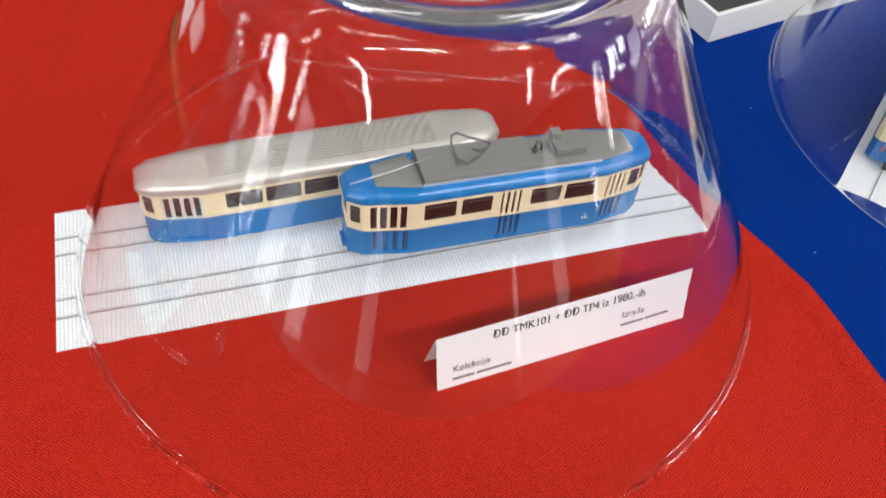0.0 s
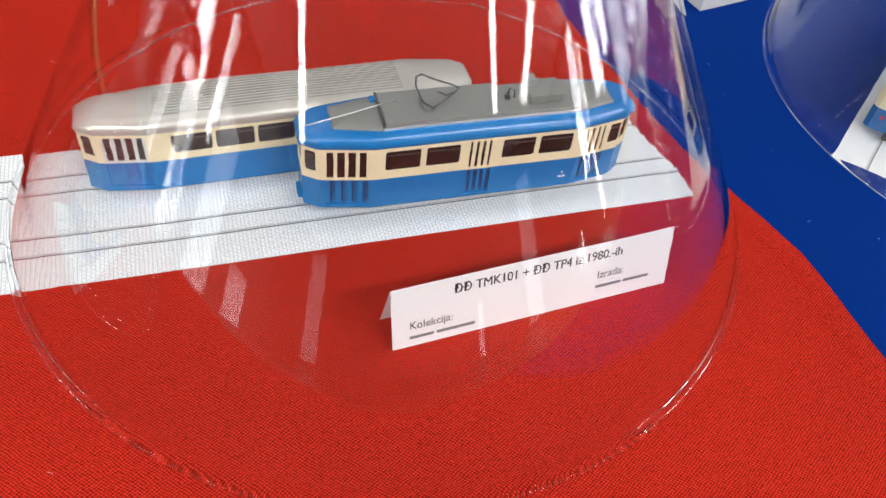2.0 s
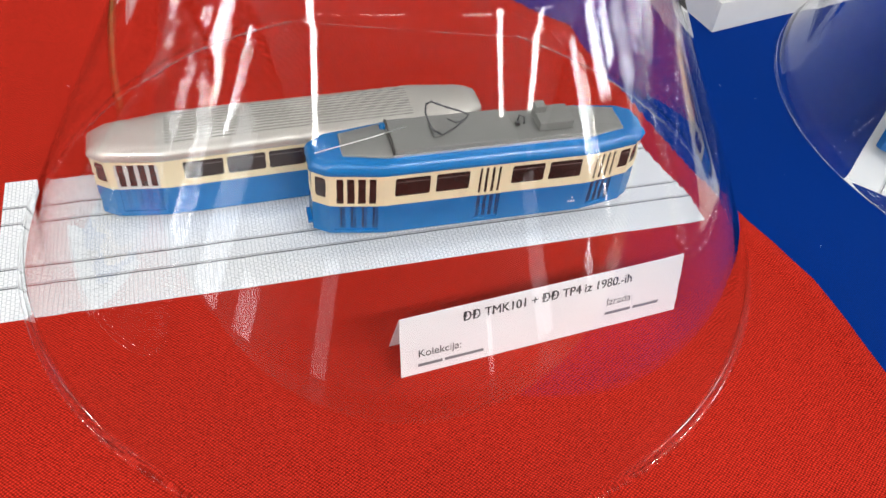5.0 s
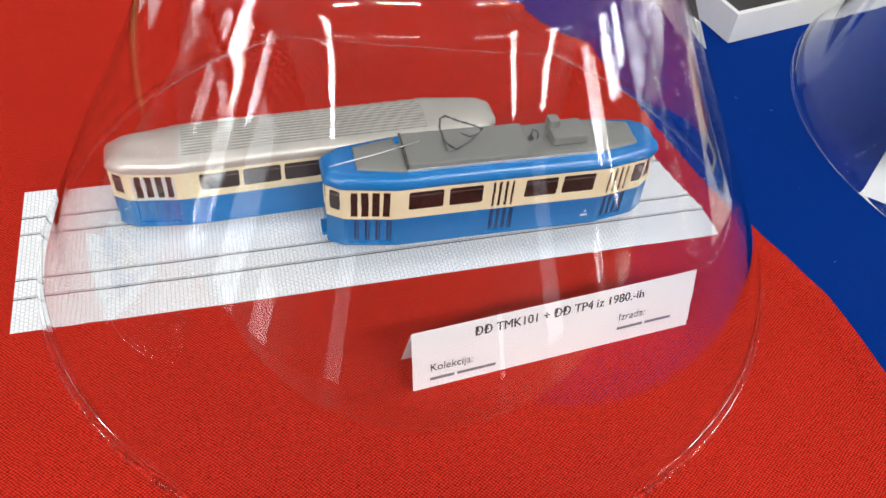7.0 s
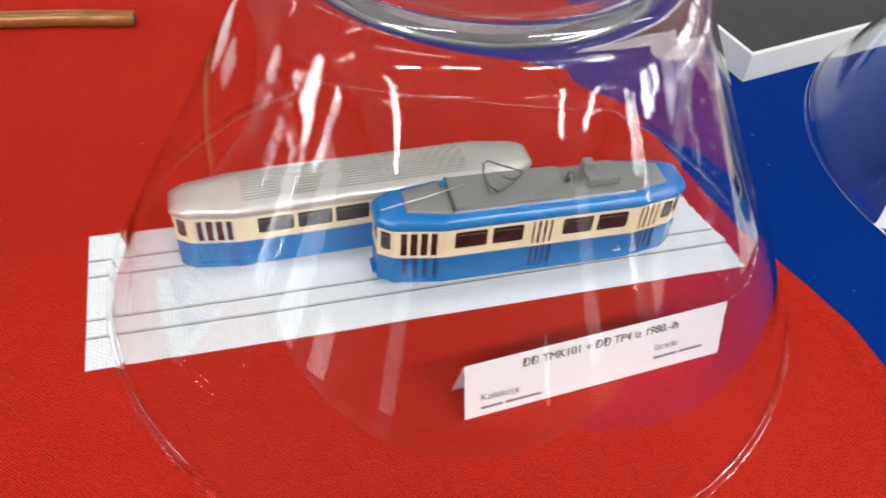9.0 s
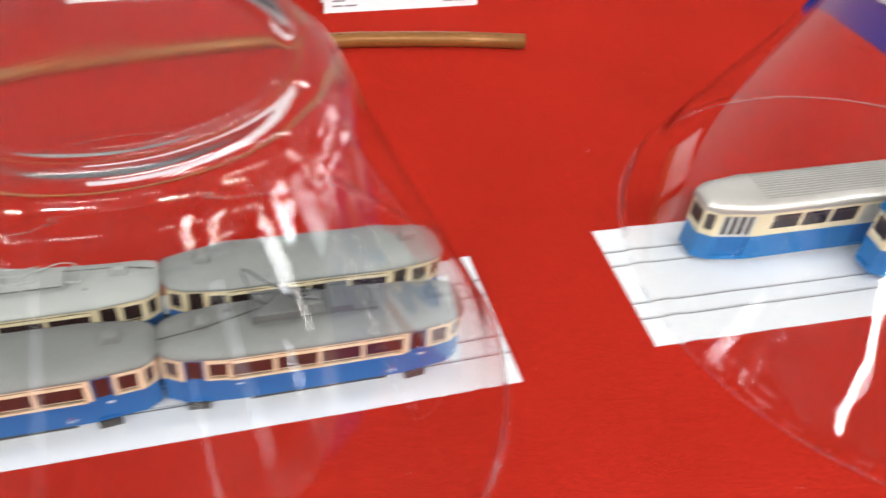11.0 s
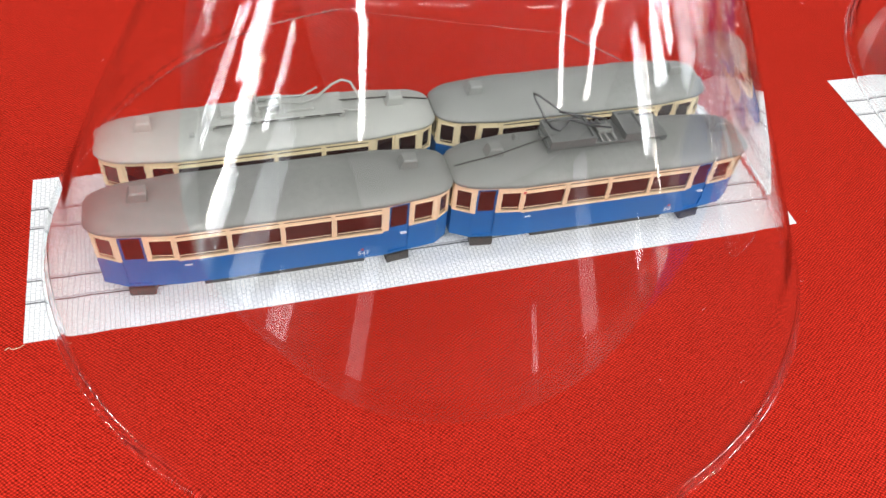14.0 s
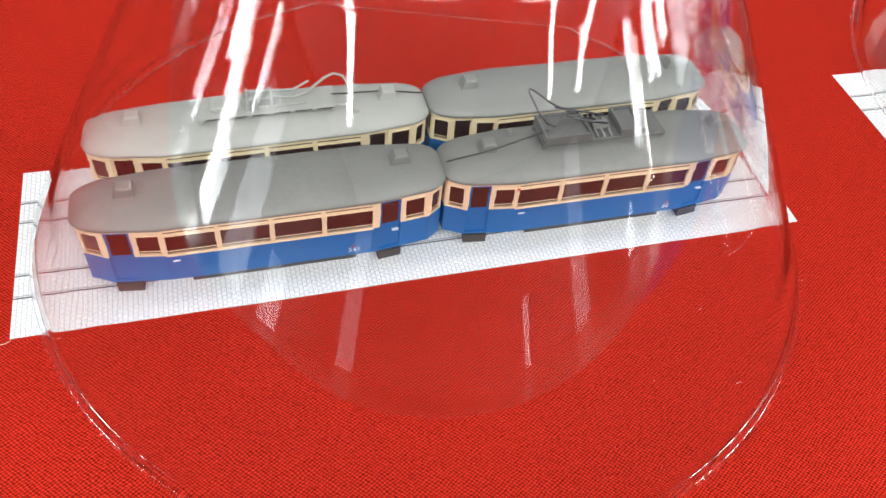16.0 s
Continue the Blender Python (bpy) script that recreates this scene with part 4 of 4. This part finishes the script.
box_part("badge", (0.1128, 0.1136, -0.01392, -0.0137, 0.0142, 0.0150), WHITE_MARK, tram_m)
box_part("buffer", (-0.0018, 0.0008, -0.0040, 0.0040, 0.0078, 0.0098), TRAM_BLUE, tram_m, 0.0004)

TR_SIDE = [(0.0, -0.0058), (0.0060, -0.0100), (0.0270, -0.0134), (0.1390, -0.0134), (0.1600, -0.0100), (0.1660, -0.0058)]
TR_SPEC = {
    0: [("win", 0.0014, 0.0060, 0.0212, 0.0312)],
    1: [("fold", 0.0025, 0.0195, 0.0050, 0.0310)],
    2: [("win", 0.0085, 0.0245, 0.0215, 0.0308), ("win", 0.0262, 0.0418, 0.0215, 0.0308), ("win", 0.0434, 0.0588, 0.0215, 0.0308),
        ("fold", 0.0620, 0.0730, 0.0050, 0.0310), ("win", 0.0760, 0.0910, 0.0215, 0.0308), ("win", 0.0930, 0.1080, 0.0215, 0.0308)],
    3: [("fold", 0.0020, 0.0130, 0.0050, 0.0310), ("win", 0.0145, 0.0195, 0.0212, 0.0312)],
    4: [("win", 0.0014, 0.0060, 0.0212, 0.0312)],
}
tram_t = thing("model_tram", pose(0.4085, 0.0638, 0.0003, 0, 0, -0.4), "four-axle trailer tram in blue and cream with a ribbed silver roof", "model tram", "later model trams")
build_sides(tram_t, TR_SIDE, (0.0025, 0.0180, 0.0335), TR_SPEC, (TRAM_BLUE, CREAM, PANE), [("win", 0.08, 0.92, 0.0212, 0.0312)], post=PALE_POST, slot=TRAM_BLUE_DEEP)
part("roof", roof_shell(TR_SIDE, [(-0.0006, 0.0330), (-0.0010, 0.0338), (-0.0008, 0.0352), (0.0002, 0.0368), (0.0022, 0.0380), (0.0045, 0.0386), (0.0085, 0.0388)], 2, 0.0025), SILVER, tram_t, "satin silver domed roof")
# ribs coloured darker than the roof to stand in for their shading
for k in range(11):
    y = -0.0088 + 0.00176 * k
    bm = bmesh.new()
    box(bm, 0.030, 0.134, y - 0.00030, y + 0.00030, 0.0376, 0.0391 - 0.0004 * (abs(y) / 0.0088) ** 2)
    part("roof_rib", bm, SILVER_SHADE, tram_t)
running_gear(tram_t, (0.030, 0.042, 0.122, 0.134), 0.0125, 0.0030)

# ---- third tram, on the blue cloth ----
tram_x = thing("model_tram", STRIP3 @ pose(0.028, 0.0625, 0.0003), "blue and cream model tram with red tail lamps under glass", "model tram", "later model trams")
BOX_SIDE = [(0.0, -0.0100), (0.0018, -0.0128), (0.1280, -0.0128), (0.1300, -0.0100)]
BOX_SPEC = {1: [("win", 0.004 + 0.0175 * k, 0.018 + 0.0175 * k, 0.0205, 0.0315) for k in range(7)]}
build_sides(tram_x, BOX_SIDE, (0.0050, 0.0172, 0.0340), BOX_SPEC, (TRAM_BLUE_DEEP, CREAM, PANE), [("win", 0.12, 0.88, 0.0200, 0.0310)])
part("roof", roof_shell(BOX_SIDE, [(-0.0002, 0.0338), (-0.0003, 0.0350), (0.0015, 0.0368), (0.0050, 0.0378), (0.0090, 0.0380)], 1), CREAM, tram_x, "cream painted roof")
for y in (-0.0068, 0.0052):
    box_part("tail_lamp", (-0.0004, 0.0004, y, y + 0.0016, 0.0115, 0.0140), DOT_RED, tram_x, 0.0001)
box_part("coupling", (-0.0045, 0.0010, -0.0016, 0.0016, 0.0042, 0.0062), UNDER, tram_x, 0.0003)
running_gear(tram_x, (0.025, 0.037, 0.093, 0.105), 0.0125, 0.0056)

# ---- folded name card in front of the two blue trams ----
CARD_W = 0.1194
card_m = Matrix.Translation((0.5112, -0.0525, 0.0001)) @ Matrix.Rotation(math.atan2(0.0071, 0.1193), 4, "Z")
card = thing("name_card", card_m, "white folded paper name card with black print", "name card", "name cards")


def fold_card(base, width, rise, run):
    bm = bmesh.new()
    sec = [(0.0, 0.0), (run * 0.97, rise * 0.985), (run, rise), (run * 1.04, rise * 0.985), (run + 0.0088, 0.0)]
    t = 0.00025
    inner = [(t, 0.0), (run, rise - 2 * t), (run + 0.0088 - t, 0.0)]
    loop = sec + inner[::-1]
    a = [bm.verts.new((0, y, z)) for y, z in loop]
    b = [bm.verts.new((width, y, z)) for y, z in loop]
    n = len(loop)
    for k in range(n):
        bm.faces.new((a[k], b[k], b[(k + 1) % n], a[(k + 1) % n]))
    bm.faces.new(a[::-1])
    bm.faces.new(b)
    bmesh.ops.recalc_face_normals(bm, faces=bm.faces[:])
    return part("folded_sheet", bm, PAPER, base)


fold_card(card, CARD_W, 0.0276, 0.0068)
tilt = math.atan2(0.0276, 0.0068)


def on_card(u, v):
    """A place on the card's front: u along, v up the slope."""
    return Matrix.Translation((u, v * math.cos(tilt) - 0.00012, v * math.sin(tilt))) @ Matrix.Rotation(tilt, 4, "X")


for nudge in (0.0, 0.00017):
    lettering("lettering", "\u0110\u0110 TMK101 + \u0110\u0110 TP4 iz 1980.-ih", 0.0715, 0.004, on_card(0.0245 + nudge, 0.0208) @ Matrix.Diagonal((1, 1.18, 1, 1)), card, INK)
lettering("lettering", "Kolekcija:", 0.0170, 0.003, on_card(0.0068, 0.0082) @ Matrix.Diagonal((1, 1.15, 1, 1)), card, INK)
lettering("lettering", "Izrada:", 0.0115, 0.003, on_card(0.0860, 0.0112) @ Matrix.Diagonal((1, 1.15, 1, 1)), card, INK)


def bars(base, u, v, widths, h, name="text_bar"):
    for w in widths:
        bm = bmesh.new()
        box(bm, 0, w, 0, h, -0.00004, 0.00004)
        ob = part(name, bm, INK_PALE, base)
        ob.matrix_basis = on_card(u, v)
        u += w + 0.0011


bars(card, 0.0068, 0.0036, (0.0098, 0.0158), 0.0013)
bars(card, 0.0860, 0.0064, (0.0115, 0.0118), 0.0013)

# ---- card, paper and tube behind the bowls ----
back_card = thing("name_card", pose(0.2693, 0.3318, 0.0001, 0, 0, 1.1), "white folded paper name card behind the tube", "name card", "name cards")
fold_card(back_card, 0.112, 0.0276, 0.0068)
card2 = back_card
bars(card2, 0.006, 0.0040, (0.007, 0.009), 0.0011)
bars(card2, 0.006, 0.0075, (0.009,), 0.0011)
bars(card2, 0.086, 0.0040, (0.008, 0.008), 0.0011)
bars(card2, 0.086, 0.0075, (0.008,), 0.0011)
bars(card2, 0.022, 0.0150, (0.012, 0.020, 0.014), 0.0018)
far_card = thing("name_card", pose(0.098, 0.3880, 0.0001, 0, 0, 1.1), "white folded paper name card far back", "name card", "name cards")
fold_card(far_card, 0.108, 0.0276, 0.0068)

rod = []
for x, y in ((0.0090, 0.2352), (0.0310, 0.2462), (0.0605, 0.2569), (0.1000, 0.2665), (0.1400, 0.2732), (0.1832, 0.2793), (0.2138, 0.2836),
             (0.2475, 0.2862), (0.2824, 0.2860), (0.3181, 0.2828), (0.3544, 0.2785), (0.3945, 0.2712)):
    rod.append((x, y, 0.0051))
bm = bmesh.new()
tube(bm, rod, 0.0050, 16)
bmesh.ops.recalc_face_normals(bm, faces=bm.faces[:])
pipe = tagged(part("brown_tube", bm, TUBE), "bent glossy brown tube lying on the red cloth", "tube")
# the rod is solid: black end discs paint the dark of its hollow
for a, b in ((rod[0], rod[1]), (rod[-1], rod[-2])):
    way = (Vector(a) - Vector(b)).normalized()
    tube_part("bore_shade", [Vector(a) - way * 0.001, Vector(a) + way * 0.0003], 0.0036, UNDER, pipe, 16, label="black disc standing in for the shade inside the tube")

# ---- white tray with a dark inside, on the blue cloth ----
tray = thing("display_tray", pose(0.7515, 0.1420, -0.001, 0, 0, 10.0), "shallow white tray with a dark lining", "tray")
TL, TW, TH = 0.26, 0.20, 0.0195
box_part("lining", (0.003, TL - 0.003, 0.003, TW - 0.003, 0.0005, 0.0100), TRAY_DARK, tray)
for dims in ((0, TL, 0, 0.003), (0, TL, TW - 0.003, TW), (0, 0.003, 0.003, TW - 0.003), (TL - 0.003, TL, 0.003, TW - 0.003)):
    box_part("tray_wall", (*dims, 0.0, TH), TRAY_WHITE, tray, 0.0004)


# ---- lint and loose threads on the cloths ----
def lint(name, label, count, xr, yr, z, seed):
    rng = random.Random(seed)
    bm = bmesh.new()
    for _ in range(count):
        x, y = rng.uniform(*xr), rng.uniform(*yr)
        turn, long, curl = rng.uniform(0, 6.28), rng.uniform(0.0004, 0.0026), rng.uniform(-1.5, 1.5)
        pts = []
        for k in range(6):
            a = turn + curl * k / 5
            x, y = x + math.cos(a) * long / 5, y + math.sin(a) * long / 5
            pts.append((x, y, z + 0.0001 * math.sin(k)))
        tube(bm, pts, rng.uniform(0.00003, 0.00006), 4)
    return tagged(part(name, bm, WHITE_MARK), label, "lint", kind="stuff")


lint("cloth_lint", "tiny white fibres on the blue cloth", 70, (0.70, 0.95), (-0.15, 0.14), -0.0010, 3)
lint("cloth_lint", "tiny white fibres on the red cloth", 26, (-0.05, 0.66), (-0.12, 0.25), 0.0001, 5)
tube_part("loose_thread", [(0.0005, -0.0008, 0.0004), (-0.0010, -0.0022, 0.0009), (-0.0032, -0.0022, 0.0006), (-0.0042, -0.0010, 0.0003), (-0.0056, -0.0016, 0.0002)], 0.00013, CREAM, strip_a, 6)
